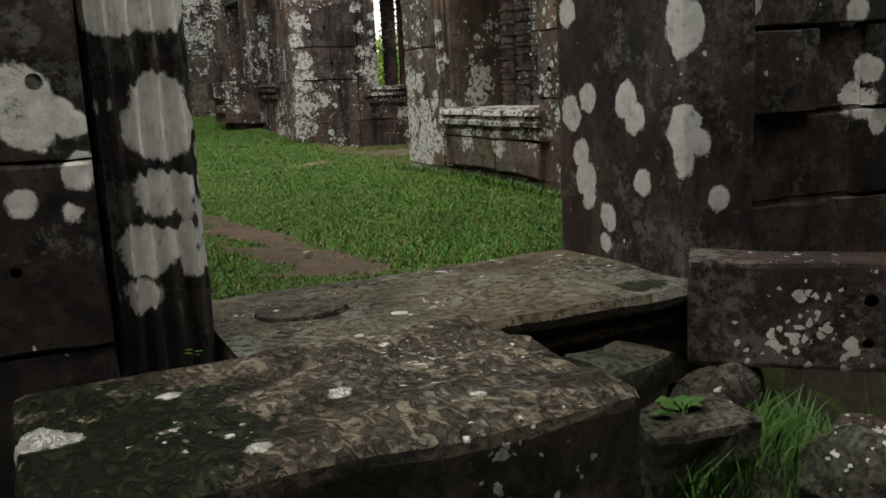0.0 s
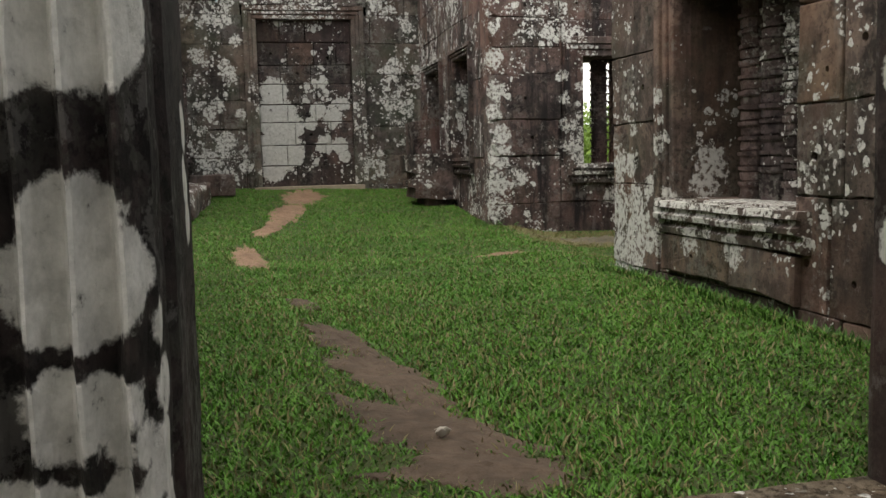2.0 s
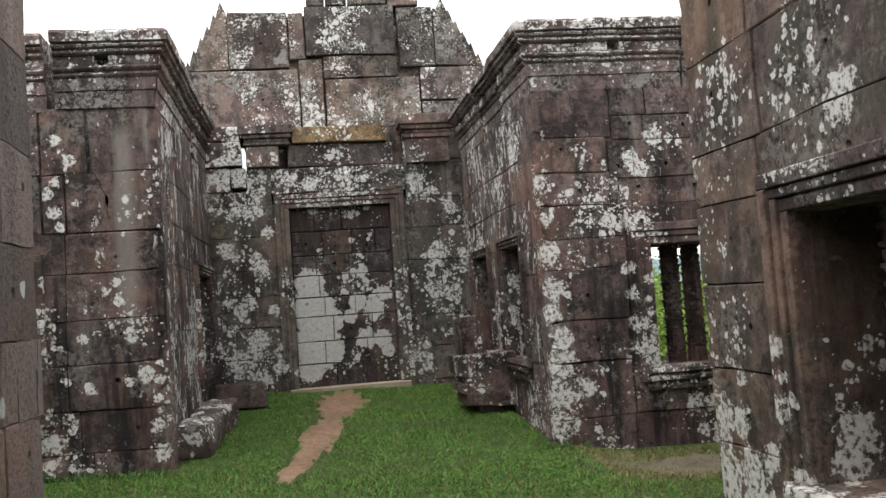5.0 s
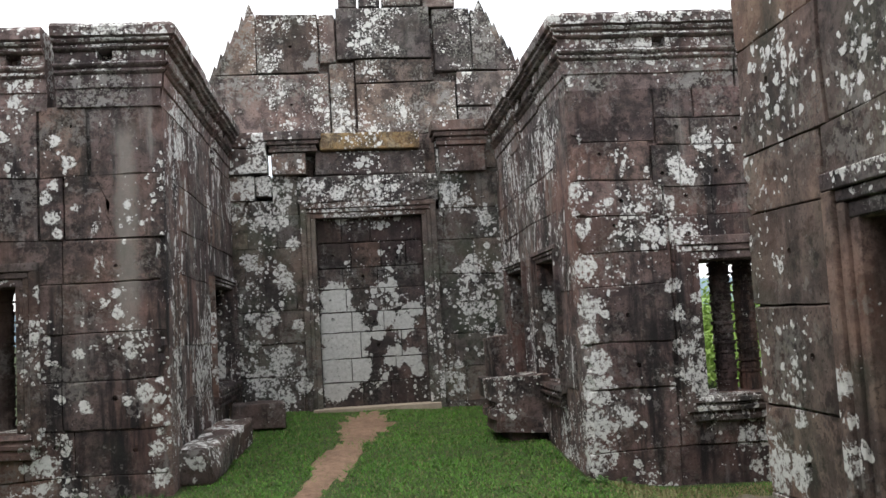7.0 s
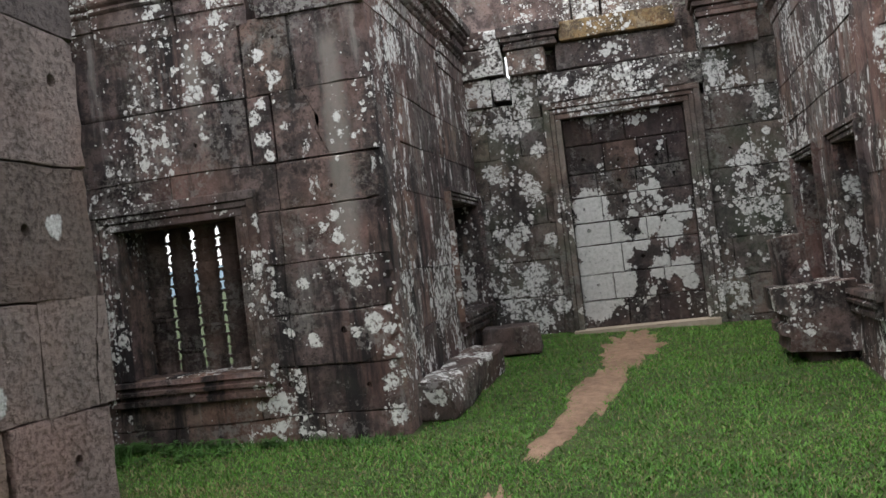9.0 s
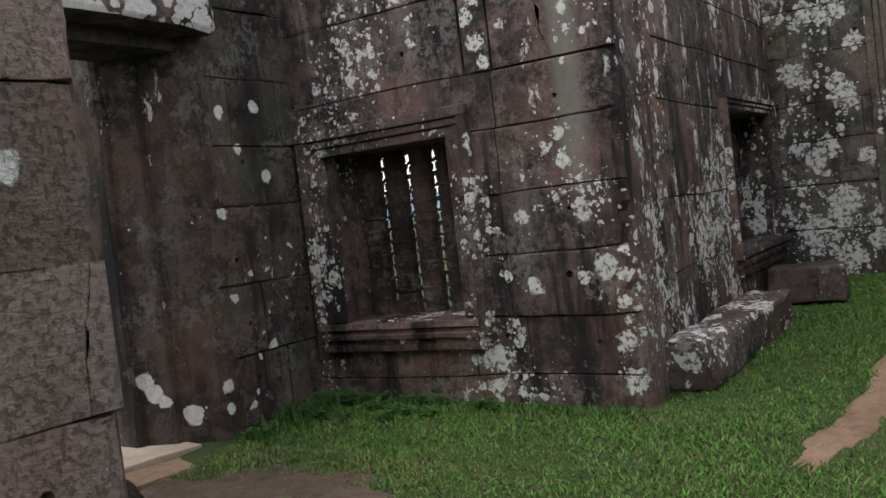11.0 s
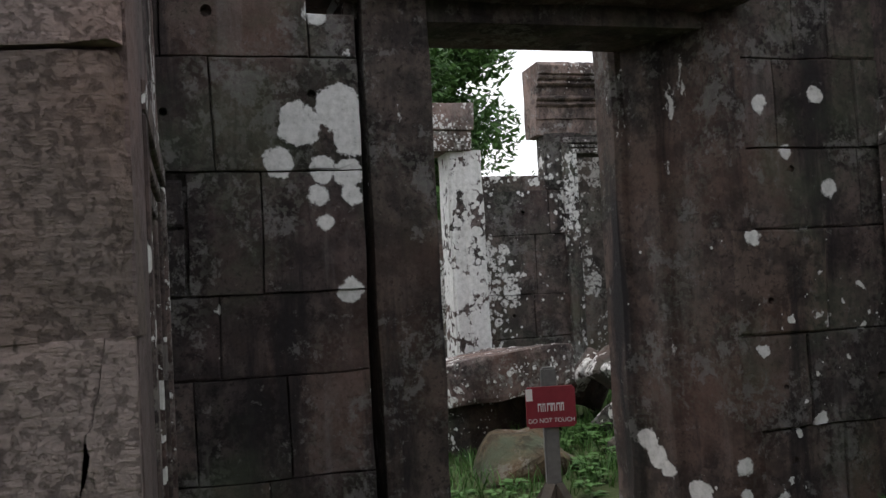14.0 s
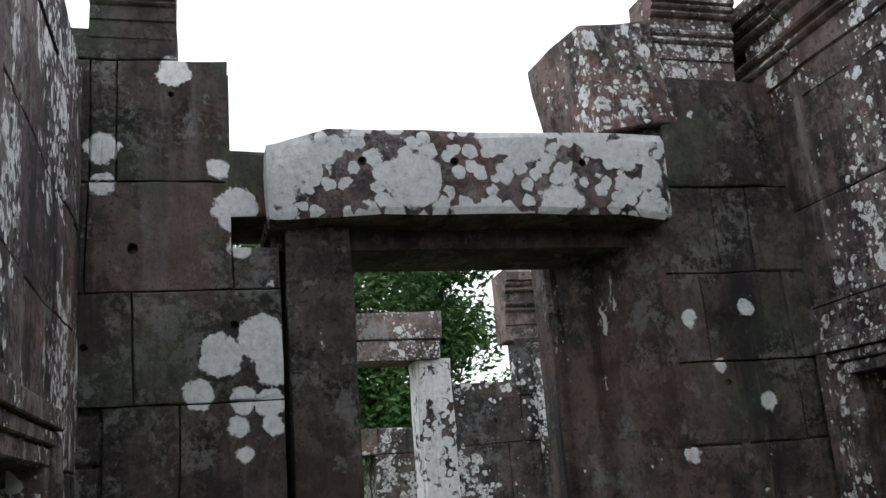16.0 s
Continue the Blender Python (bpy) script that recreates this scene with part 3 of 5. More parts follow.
def masonry(name, label, axis, f, s, u0, u1, z0, z1, material, holes=(), thick=0.7, course=0.48, width=0.85, seed=1,
            depth=0.22, top=None, proud=0.006, core_u=None, gap=0.0018, courses=None, breaks=(), soft=(0.0, 0.0), wave=0.026, skips=(), layout=()):
    """A wall of squared stones on a recessed core; s is the side that its face looks to."""
    rng = random.Random(seed)
    wall = thing(name, label, "wall", kind="structure")
    cells = [(u0 if core_u is None else core_u[0], u1 if core_u is None else core_u[1], z0, z1 - 0.02)]
    for h in holes:
        cells = subtract(cells, h)
    for a, b, c, d in cells:
        bm = bmesh.new()
        if top and c > top((a + b) / 2) - 0.2:
            bm.free()
            continue
        if top:
            d = min(d, min(top(a + 0.01), top(b - 0.01)) - 0.05)
        n0, n1 = sorted((f - s * 0.035, f - s * thick))
        box(bm, *((a, b, n0, n1) if axis == "y" else (n0, n1, a, b)), c, d)
        part("wall_core", bm, material, wall)
    stones = []
    for za, row in layout:
        stones += [(ua, ub, za[0], za[1], False) for ua, ub in zip(row, row[1:])]
    zs = list(courses or ())
    if not layout and not courses:
        zs = [z0]
        while zs[-1] < z1 - 0.01:
            nxt = zs[-1] + course * rng.uniform(0.78, 1.25)
            for h in holes:
                for e in (h[2], h[3]):
                    if abs(nxt - e) < course * 0.35:
                        nxt = e
            if z1 - nxt < course * 0.55:
                nxt = z1
            if nxt <= zs[-1] + 0.05:
                nxt = zs[-1] + course
            zs.append(min(nxt, z1))
    for za, zb in zip(zs, zs[1:]):
        us = [u0]
        marks = [m + rng.uniform(-0.1, 0.06) for m in breaks]
        while us[-1] < u1 - 0.01:
            nxt = us[-1] + width * rng.uniform(0.55, 1.45)
            if u1 - nxt < width * 0.45:
                nxt = u1
            for m in marks:
                if us[-1] < m - 0.02 and nxt > m - width * 0.5:
                    nxt = m
                    break
            us.append(nxt)
        stones += [(ua, ub, za, zb, ub in marks) for ua, ub in zip(us, us[1:])]
    for ua, ub, za, zb, wide in stones:
        rects = [(ua, ub - (0.016 if wide else 0.0), za, zb)]
        for h in (*holes, *skips):
            rects = subtract(rects, h)
        for r in rects:
            if r[1] - r[0] < 0.05 or r[3] - r[2] < 0.04:
                continue
            if top and r[3] > top((r[0] + r[1]) / 2) + 0.02:
                continue
            ends = (soft[0] if r[0] <= u0 + 0.01 else 0.0, soft[1] if r[1] >= u1 - 0.01 else 0.0)
            part("stone_block", ashlar_bm(axis, f, s, r, depth, gap, rng, rng.uniform(-proud, proud), rng.choice((0.0025, 0.004, 0.004, 0.008)), ends, wave), material, wall)
    return wall


def split_block(wall, axis, f, s, rect, path, material, seed, depth=0.2, gap=0.0016):
    """One squared stone cracked in two along a jagged path from its top to its foot; path holds (u, z) shares."""
    rng = random.Random(seed)
    u0, u1, z0, z1 = rect
    line = []
    for (a, b), (c, d) in zip(path, path[1:]):
        for i in range(5):
            t = i / 5
            line.append((u0 + (u1 - u0) * (a + (c - a) * t) + rng.uniform(-0.006, 0.006), z0 + (z1 - z0) * (b + (d - b) * t)))
    line.append((u0 + (u1 - u0) * path[-1][0], z0 + (z1 - z0) * path[-1][1]))
    bm = bmesh.new()
    for side in (-1, 1):
        edge = [(u + side * gap * rng.uniform(0.25, 1.0), z) for u, z in line]
        far = u0 + 0.003 if side < 0 else u1 - 0.003
        ring = edge + [(far, line[-1][1]), (far, line[0][1])]
        pr = 0.002 * side
        pts = [((u, f + s * pr, z) if axis == "y" else (f + s * pr, u, z)) for u, z in ring]
        off = (0, -s * depth, 0) if axis == "y" else (-s * depth, 0, 0)
        extrude_profile(bm, pts, (0, 0, 0), off)
    bmesh.ops.triangulate(bm, faces=[q for q in bm.faces if len(q.verts) > 4])
    part("stone_block", bm, material, wall, "cracked stone block")




def side_bar(axis, f, s, side, hole, wd, grow=1.0):
    """One side of a stepped stone architrave round an opening; its steps fall inwards."""
    u0, u1, z0, z1 = hole
    bm = bmesh.new()
    steps = [(wd, wd * 0.62, 0.055), (wd * 0.60, wd * 0.34, 0.034), (wd * 0.32, 0.0, 0.014)]
    for outer, inner, proud in steps:
        proud *= grow
        if side == "l":
            r = (u0 - outer, u0 - inner, z0 - inner, z1 + inner)
        elif side == "r":
            r = (u1 + inner, u1 + outer, z0 - inner, z1 + inner)
        elif side == "t":
            r = (u0 - outer, u1 + outer, z1 + inner + 0.002, z1 + outer)
        else:
            r = (u0 - outer, u1 + outer, z0 - outer, z0 - inner - 0.002)
        n0, n1 = sorted((f - s * 0.12, f + s * proud))
        box(bm, *((r[0], r[1], n0, n1) if axis == "y" else (n0, n1, r[0], r[1])), r[2], r[3])
    bmesh.ops.bevel(bm, geom=bm.edges[:], offset=0.006, segments=1, affect="EDGES")
    return roughen(bm, 0.004, 9.0, u0)


def baluster_bm(r, h, seed):
    """A turned stone baluster: drums, rings and necks in repeated stages."""
    rng = random.Random(seed)
    prof, z = [(r, 0.0)], rng.uniform(0.015, 0.13)
    prof.append((r, z))
    while z < h - 0.03:
        for dz, k in ((0.045, 0.92), (0.012, 1.0), (0.024, 1.06), (0.012, 0.87), (0.05, 0.95), (0.012, 0.85), (0.022, 1.05), (0.01, 0.89)):
            if z >= h:
                break
            prof.append((r * k * rng.uniform(0.96, 1.03), z))
            z += dz
            prof.append((r * k * rng.uniform(0.96, 1.03), min(z, h)))
    bm = bmesh.new()
    n = 14
    rows = [[bm.verts.new((q * math.cos(2 * math.pi * i / n), q * math.sin(2 * math.pi * i / n), zz)) for i in range(n)] for q, zz in prof]
    for a, b in zip(rows, rows[1:]):
        for i in range(n):
            bm.faces.new((a[i], a[(i + 1) % n], b[(i + 1) % n], b[i]))
    bm.faces.new(rows[0][::-1])
    bm.faces.new(rows[-1])
    return roughen(bm, 0.006, 8.0, seed)


def window(name, label, axis, f, s, hole, material, balusters=(), inset=0.4, radius=0.105, wd=0.2, blind=0.0, sill=True, grow=1.0, sides="lrt", inner=None):
    """An architrave, a moulded sill and the stone balusters of one opening."""
    w = thing(name, label, "window", kind="structure")
    u0, u1, z0, z1 = hole
    for side, nm in (("l", "jamb"), ("r", "jamb"), ("t", "window_lintel"), ("b", "window_apron")):
        if side in sides:
            part(nm, side_bar(axis, f, s, side, hole, wd, grow), CORN if side == "t" else material, w)
    if sill:
        prof = [(-0.36, z0 - 0.004), (0.075, z0 - 0.012), (0.085, z0 - 0.05), (0.055, z0 - 0.06), (0.06, z0 - 0.085), (0.085, z0 - 0.095), (0.08, z0 - 0.125),
                (0.04, z0 - 0.135), (0.045, z0 - 0.165), (0.06, z0 - 0.175), (0.055, z0 - 0.215), (0.03, z0 - 0.225), (-0.3, z0 - 0.23)]
        bm = run_profile(axis, f, s, prof, u0 - wd * 0.7, u1 + wd * 0.7)
        bmesh.ops.subdivide_edges(bm, edges=[e for e in bm.edges if e.calc_length() > 0.7], cuts=9)
        part("window_sill", roughen(bm, 0.008, 7.0, u0), material, w, "moulded sandstone sill with worn edges")
    for i, u in enumerate(balusters):
        b = part("baluster", baluster_bm(radius, z1 - z0 + 0.02, i + 1), inner or material, w, "ringed stone baluster")
        b.location = (u, f - s * inset, z0 - 0.01) if axis == "y" else (f - s * inset, u, z0 - 0.01)
    if blind:
        n0, n1 = sorted((f - s * blind, f - s * (blind + 0.25)))
        rng = random.Random(int(u0 * 10))
        z = z0 - 0.05
        while z < z1:
            h = rng.uniform(0.3, 0.45)
            part("infill_stone", ashlar_bm(axis, f - s * blind, s, (u0 - 0.03, u1 + 0.03, z, z + h), 0.2, 0.004, rng, 0), inner or material, w)
            z += h
    return w


CORNICE = [(-0.3, 0.0), (0.0, 0.0), (0.008, 0.15), (0.026, 0.16), (0.03, 0.275), (0.05, 0.285), (0.066, 0.30), (0.05, 0.318), (0.042, 0.33), (0.075, 0.345), (0.088, 0.362), (0.075, 0.38), (0.05, 0.39),
           (0.055, 0.395), (0.06, 0.475), (0.10, 0.485), (0.118, 0.50), (0.10, 0.518), (0.092, 0.53), (0.13, 0.545), (0.142, 0.562), (0.125, 0.58), (0.165, 0.592), (0.17, 0.67), (0.13, 0.71), (-0.3, 0.70)]


def cornice(name, label, axis, f, s, u0, u1, z, material, seed=1, length=1.0, prof=CORNICE, miss=(), mitre=None):
    rng = random.Random(seed)
    c = thing(name, label, "cornice", kind="structure")
    u, i = u0, 0
    while u < u1 - 0.02:
        n = min(u1, u + length * rng.uniform(0.7, 1.4))
        if u1 - n < 0.35:
            n = u1
        if i not in miss:
            dz, do = rng.uniform(-0.02, 0.015), rng.uniform(-0.012, 0.012)
            rows = [(o, z + h + dz) for o, h in prof]
            a0, a1, m0 = u + 0.008, n - 0.008, u + (n - u) * rng.uniform(0.4, 0.65)
            if prof is CORNICE and n - u > 0.5:
                # a square beam socket cut into the hollow band
                hollow = [(min(o, -0.09) if 0.392 < h < 0.48 else o, z + h + dz) for o, h in prof]
                bm = run_profile(axis, f + s * do, s, rows, a0, m0)
                run_profile(axis, f + s * do, s, hollow, m0, m0 + 0.13, bm)
                run_profile(axis, f + s * do, s, rows, m0 + 0.13, a1, bm)
            else:
                bm = run_profile(axis, f + s * do, s, rows, a0, a1)
            bmesh.ops.subdivide_edges(bm, edges=[e for e in bm.edges if e.calc_length() > 0.55], cuts=6)
            if mitre and (u == u0 if mitre[0] == "lo" else n == u1):
                # the end block turns the corner on a mitre
                k, w = (0, 1) if axis == "y" else (1, 0)
                end = a0 if mitre[0] == "lo" else a1
                for v in bm.verts:
                    if abs(v.co[k] - end) < 1e-4:
                        out = s * (v.co[w] - f)
                        v.co[k] = mitre[1] - out if mitre[0] == "lo" else mitre[1] + out
            part("cornice_block", roughen(bm, 0.011, 6.0, seed), material, c)
        u, i = n, i + 1
    return c


# ---- the ground ----
def smooth01(t):
    t = max(0.0, min(1.0, t))
    return t * t * (3 - 2 * t)


def ground_z(x, y):
    g = 0.072 * max(0.0, y - 9.0) - 0.028 * x * smooth01((y - 8) / 3)
    g = min(g, 0.62)
    g -= 0.10 * smooth01((x - 3.2) / 0.8) * smooth01((y - 6) / 2)
    g += 0.022 * noise.noise(Vector((x * 0.9, y * 0.9, 0))) - 0.03 * smooth01((6 - y) / 3)
    if y < 2.9:
        g -= 0.70 * smooth01((2.9 - y) / 0.5)
        g += 0.32 * math.exp(-((x - 2.0) / 0.6) ** 2 - ((y - 1.95) / 0.5) ** 2)
    return g


def spaced(lo, a, b, hi, step):
    core = list(np.arange(a, b + 1e-6, step))
    left, right, d = [], [], step
    x = a
    while x > lo:
        d *= 1.35
        x -= d
        left.append(x)
    x, d = b, step
    while x < hi:
        d *= 1.35
        x += d
        right.append(x)
    return left[::-1] + core + right


XS, YS = spaced(-1500, -7.5, 7.0, 1500, 0.14), spaced(-1500, 0.6, 16.4, 1500, 0.14)
_v = [(x, y, ground_z(x, y)) for y in YS for x in XS]
_w = len(XS)
_f = [(j * _w + i, j * _w + i + 1, (j + 1) * _w + i + 1, (j + 1) * _w + i) for j in range(len(YS) - 1) for i in range(_w - 1)]
_me = bpy.data.meshes.new("ground")
_me.from_pydata(_v, [], _f)
_me.materials.append(SOIL)
_me.polygons.foreach_set("use_smooth", [True] * len(_me.polygons))
ground = tagged(new("ground", _me), "short grass on dark soil, gently sloping", "ground", kind="structure")


# bare patches: centre x, centre y, half length, half width, heading in degrees
PATCHES = (
    ("dirt_patch", DIRT, 1.18, 3.66, 0.24, 0.14, 170), ("dirt_patch", DIRT, 1.12, 4.05, 0.42, 0.17, 118), ("dirt_patch", DIRT, 1.06, 4.75, 0.55, 0.13, 108), ("dirt_patch", DIRT, 0.95, 5.5, 0.55, 0.10, 102),
    ("dirt_patch", DIRT, 0.84, 6.65, 0.3, 0.07, 100), ("dirt_patch", REDDIRT, 0.52, 9.3, 0.75, 0.13, 96),
    ("dirt_path", REDDIRT, 0.72, 11.15, 0.6, 0.11, 78), ("dirt_path", REDDIRT, 0.98, 12.5, 1.15, 0.18, 82), ("dirt_path", REDDIRT, 1.25, 14.3, 1.05, 0.27, 84),
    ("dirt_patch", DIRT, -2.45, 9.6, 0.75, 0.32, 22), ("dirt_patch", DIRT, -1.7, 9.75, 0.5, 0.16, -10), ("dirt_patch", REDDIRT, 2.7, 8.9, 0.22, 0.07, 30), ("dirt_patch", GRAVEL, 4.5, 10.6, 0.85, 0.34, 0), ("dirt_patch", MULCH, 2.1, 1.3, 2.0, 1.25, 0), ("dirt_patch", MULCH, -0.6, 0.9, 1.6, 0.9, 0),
)


def in_patch(x, y):
    best = 9.0
    for _, _, cx, cy, a, b, ang in PATCHES:
        dx, dy = x - cx, y - cy
        if abs(dx) > 1.4 or abs(dy) > 1.4:
            continue
        c, s = math.cos(radians(ang)), math.sin(radians(ang))
        best = min(best, math.hypot((dx * c + dy * s) / a, (-dx * s + dy * c) / b) + 0.55 * noise.noise(Vector((x * 4.3, y * 4.3, 3))))
    return best


for nm, material, cx, cy, a, b, ang in PATCHES:
    bm = bmesh.new()
    c, s = math.cos(radians(ang)), math.sin(radians(ang))
    rings = []
    for q in (0.1, 0.22, 0.34, 0.46, 0.57, 0.68, 0.78, 0.87, 0.95, 1.03, 1.12):
        row = []
        for i in range(96):
            t = 2 * math.pi * i / 96
            k = q * (1 + 0.3 * noise.noise(Vector((math.cos(t) * 2 + cx * 3, math.sin(t) * 2 + cy, 0))) + 0.3 * noise.noise(Vector((math.cos(t) * 5 + cx * 3, math.sin(t) * 7 + cy, 4))))
            u, v = a * math.cos(t), b * math.sin(t)
            k *= 1 + 0.35 * noise.noise(Vector(((cx + u * c - v * s) * 4.1, (cy + u * s + v * c) * 4.1, 8)))
            u, v = u * k, v * k
            x, y = cx + u * c - v * s, cy + u * s + v * c
            row.append(bm.verts.new((x, y, ground_z(x, y) + (-0.03 if q > 1.1 else 0.016 - 0.012 * q ** 3 + 0.011 * noise.noise(Vector((x * 7, y * 7, 2))) + 0.007 * noise.noise(Vector((x * 19, y * 19, 6)))))))
        rings.append(row)
    mid = bm.verts.new((cx, cy, ground_z(cx, cy) + 0.012))
    for i in range(96):
        bm.faces.new((mid, rings[0][i], rings[0][(i + 1) % 96]))
        for r0, r1 in zip(rings, rings[1:]):
            bm.faces.new((r0[i], r1[i], r1[(i + 1) % 96], r0[(i + 1) % 96]))
    thing(nm, "dark soil among the rubble" if material is MULCH else "pale gravelly earth with sparse grass" if material is GRAVEL else "bare trodden earth showing through the grass" if material is DIRT else "reddish bare earth worn into the grass", "bare earth", bm, material, kind="structure", smooth=True)


def blade_mesh(name, xs, ys, zs, hs, ws, material, lean=0.6, seed=3):
    """Grass blades as bent two-piece slivers."""
    rs = np.random.RandomState(seed)
    n = len(xs)
    ang = rs.uniform(0, 2 * np.pi, n)
    tip = rs.uniform(0.15, lean, n) * hs
    ta = ang + np.pi / 2 + rs.normal(0, 0.7, n)
    cx, sx = np.cos(ang) * ws / 2, np.sin(ang) * ws / 2
    v = np.zeros((n, 5, 3))
    v[:, 0] = np.stack((xs - cx, ys - sx, zs), 1)
    v[:, 1] = np.stack((xs + cx, ys + sx, zs), 1)
    mx, my = np.cos(ta) * tip * 0.35, np.sin(ta) * tip * 0.35
    v[:, 2] = np.stack((xs + mx + cx * 0.8, ys + my + sx * 0.8, zs + hs * 0.6), 1)
    v[:, 3] = np.stack((xs + mx - cx * 0.8, ys + my - sx * 0.8, zs + hs * 0.6), 1)
    v[:, 4] = np.stack((xs + np.cos(ta) * tip, ys + np.sin(ta) * tip, zs + hs), 1)
    base = np.arange(n)[:, None] * 5
    loops = np.concatenate((base + [0, 1, 2, 3], base + [3, 2, 4]), 1).ravel()
    me = bpy.data.meshes.new(name)
    me.vertices.add(n * 5)
    me.vertices.foreach_set("co", v.ravel())
    me.loops.add(n * 7)
    me.loops.foreach_set("vertex_index", loops.astype(np.int32))
    me.polygons.add(n * 2)
    st = (np.arange(n)[:, None] * 7 + [0, 4]).ravel().astype(np.int32)
    me.polygons.foreach_set("loop_start", st)
    me.update(calc_edges=True)
    me.materials.append(material)
    return me


def grow(name, label, regions, material, hmin, hmax, width, seed, keep_bare=True, lean=1.1):
    rs = np.random.RandomState(seed)
    px, py, pz, ph = [], [], [], []
    for x0, x1, y0, y1, count, k in regions:
        for x, y, r in zip(rs.uniform(x0, x1, count), rs.uniform(y0, y1, count), rs.uniform(0, 1, count)):
            if keep_bare:
                q = in_patch(x, y)
                if (q < 0.5 and r < 0.93) or (q < 0.8 and r < 0.72) or (q < 1.0 and r < 0.4) or (q < 1.3 and r < 0.25):
                    continue
            px.append(x), py.append(y), pz.append(ground_z(x, y) - 0.004)
            ph.append((hmin + (hmax - hmin) * rs.rand() ** 1.6) * k * (0.75 + 0.5 * (noise.noise(Vector((x * 1.7, y * 1.7, 5))) + 0.5)))
    a = [np.array(q) for q in (px, py, pz, ph)]
    me = blade_mesh(name, *a, np.full(len(px), width) * rs.uniform(0.6, 1.5, len(px)), material, lean, seed)
    return tagged(new(name, me), label, "grass", kind="stuff")

# ---- walls of the court ----
NW_WIN, NE_WIN, SE_WIN = (-2.76, -1.66, 0.80, 2.04), (4.38, 5.4, 0.74, 1.98), (5.38, 6.70, 0.54, 1.86)
masonry("wall_northeast_transept", "weathered brown sandstone wall with white lichen", "y", 11.35, -1, 3.24, 6.3, -0.3, 3.60, PIER_NE, (NE_WIN,), seed=3, soft=(0.05, 0), proud=0.011, layout=(
    ((-0.3, 0.3), (3.24, 4.08, 5.1, 6.3)), ((0.3, 0.84), (3.24, 4.09)), ((0.3, 0.74), (4.095, 4.7, 5.4, 6.3)), ((0.84, 1.26), (3.24, 4.09)), ((1.26, 1.78), (3.24, 4.11)), ((1.78, 2.09), (3.24, 4.12)), ((0.74, 1.98), (4.13, 4.38)),
    ((0.74, 1.36), (5.4, 6.3)), ((1.36, 1.98), (5.4, 6.3)), ((2.09, 2.42), (3.24, 4.10)), ((1.98, 2.41), (4.13, 4.5, 5.5, 6.3)), ((2.42, 2.74), (3.24, 4.09)), ((2.41, 2.68), (4.105, 4.56, 5.4, 6.3)),
    ((2.74, 3.10), (3.24, 3.99)), ((2.68, 3.06), (4.01, 4.27, 5.0, 6.3)), ((3.10, 3.6), (3.24, 4.05)), ((3.06, 3.31), (4.07, 4.4, 5.2, 6.3)), ((3.31, 3.6), (4.07, 4.45, 5.3, 6.3))))
nw_wall = masonry("wall_northwest_transept", "weathered brown sandstone wall with dark runs and lichen", "y", 11.35, -1, -3.7, -0.40, -0.2, 3.60, PIER, (NW_WIN,), seed=8, soft=(0, 0.06), proud=0.011, layout=(
    ((-0.2, 0.39), (-3.7, -2.4, -1.1, -0.4)), ((0.39, 0.79), (-3.7, -2.7, -1.62, -1.2, -0.4)), ((0.79, 1.2), (-3.7, -2.2, -1.29, -0.4)), ((1.2, 1.61), (-3.7, -2.2, -1.285, -0.4)), ((1.61, 2.05), (-3.7, -2.2, -1.28, -0.4)),
    ((2.05, 2.43), (-3.7, -2.2, -1.27, -0.4)), ((2.43, 2.98), (-3.7, -2.5, -1.47)), ((2.43, 2.98), (-1.455, -1.255)), ((2.98, 3.6), (-3.7, -2.35, -1.458)), ((2.98, 3.6), (-1.445, -1.04)), ((2.98, 3.6), (-1.016, -0.4))))
split_block(nw_wall, "y", 11.35, -1, (-1.24, -0.40, 2.43, 2.98), ((0.3, 1.0), (0.45, 0.55), (0.40, 0.4), (0.52, 0.0)), PIER, 6, gap=0.005)
NE_A, NE_B = (12.2, 13.15, 0.86, 2.12), (13.95, 15.05, 0.84, 2.12)
masonry("wall_northeast_nave", "lichen-streaked sandstone wall with two blind windows", "x", 3.24, -1, 11.59, 15.7, -0.2, 3.60, DRIP, (NE_A, NE_B), seed=12, core_u=(11.7, 15.7))
NW_A = (13.78, 15.4, 0.93, 2.12)
masonry("wall_northwest_nave", "lichen-streaked sandstone wall with a blind window", "x", -0.40, 1, 11.59, 15.7, -0.1, 3.60, DRIP, (NW_A,), seed=14, core_u=(11.7, 15.7))
FD = (0.72, 2.17, 0.47, 3.04)
masonry("wall_north", "greenish lichen-spotted sandstone end wall", "y", 15.6, -1, -1.1, 4.0, 0.0, 4.22, NORTH, (FD, (0.5, 2.42, 3.1, 4.2), (-0.62, 0.5, 3.64, 4.22), (-0.41, 0.16, 3.3, 3.65)), seed=21, width=0.62, course=0.42, core_u=(-1.1, 4.0))
masonry("wall_southeast_nave", "brown sandstone wall with a deep balustered window", "x", 3.24, -1, 3.2, 7.74, -0.3, 3.9, PIER_SE, (SE_WIN,), seed=31, width=1.3, courses=(-0.3, 0.04, 0.61, 1.05, 1.53, 1.98, 2.29, 2.83, 3.35, 3.9), breaks=(4.7, 5.1, 6.95), soft=(0, 0.03))
masonry("wall_southeast_transept", "brown sandstone wall", "y", 7.76, 1, 3.5, 6.3, -0.3, 3.9, BROWN, (), seed=33, core_u=(3.34, 6.3))
SW_WIN = (-2.2, -1.15, 0.6, 1.83)
SW_CRACK = (7.235, 7.62, 1.11, 1.5)
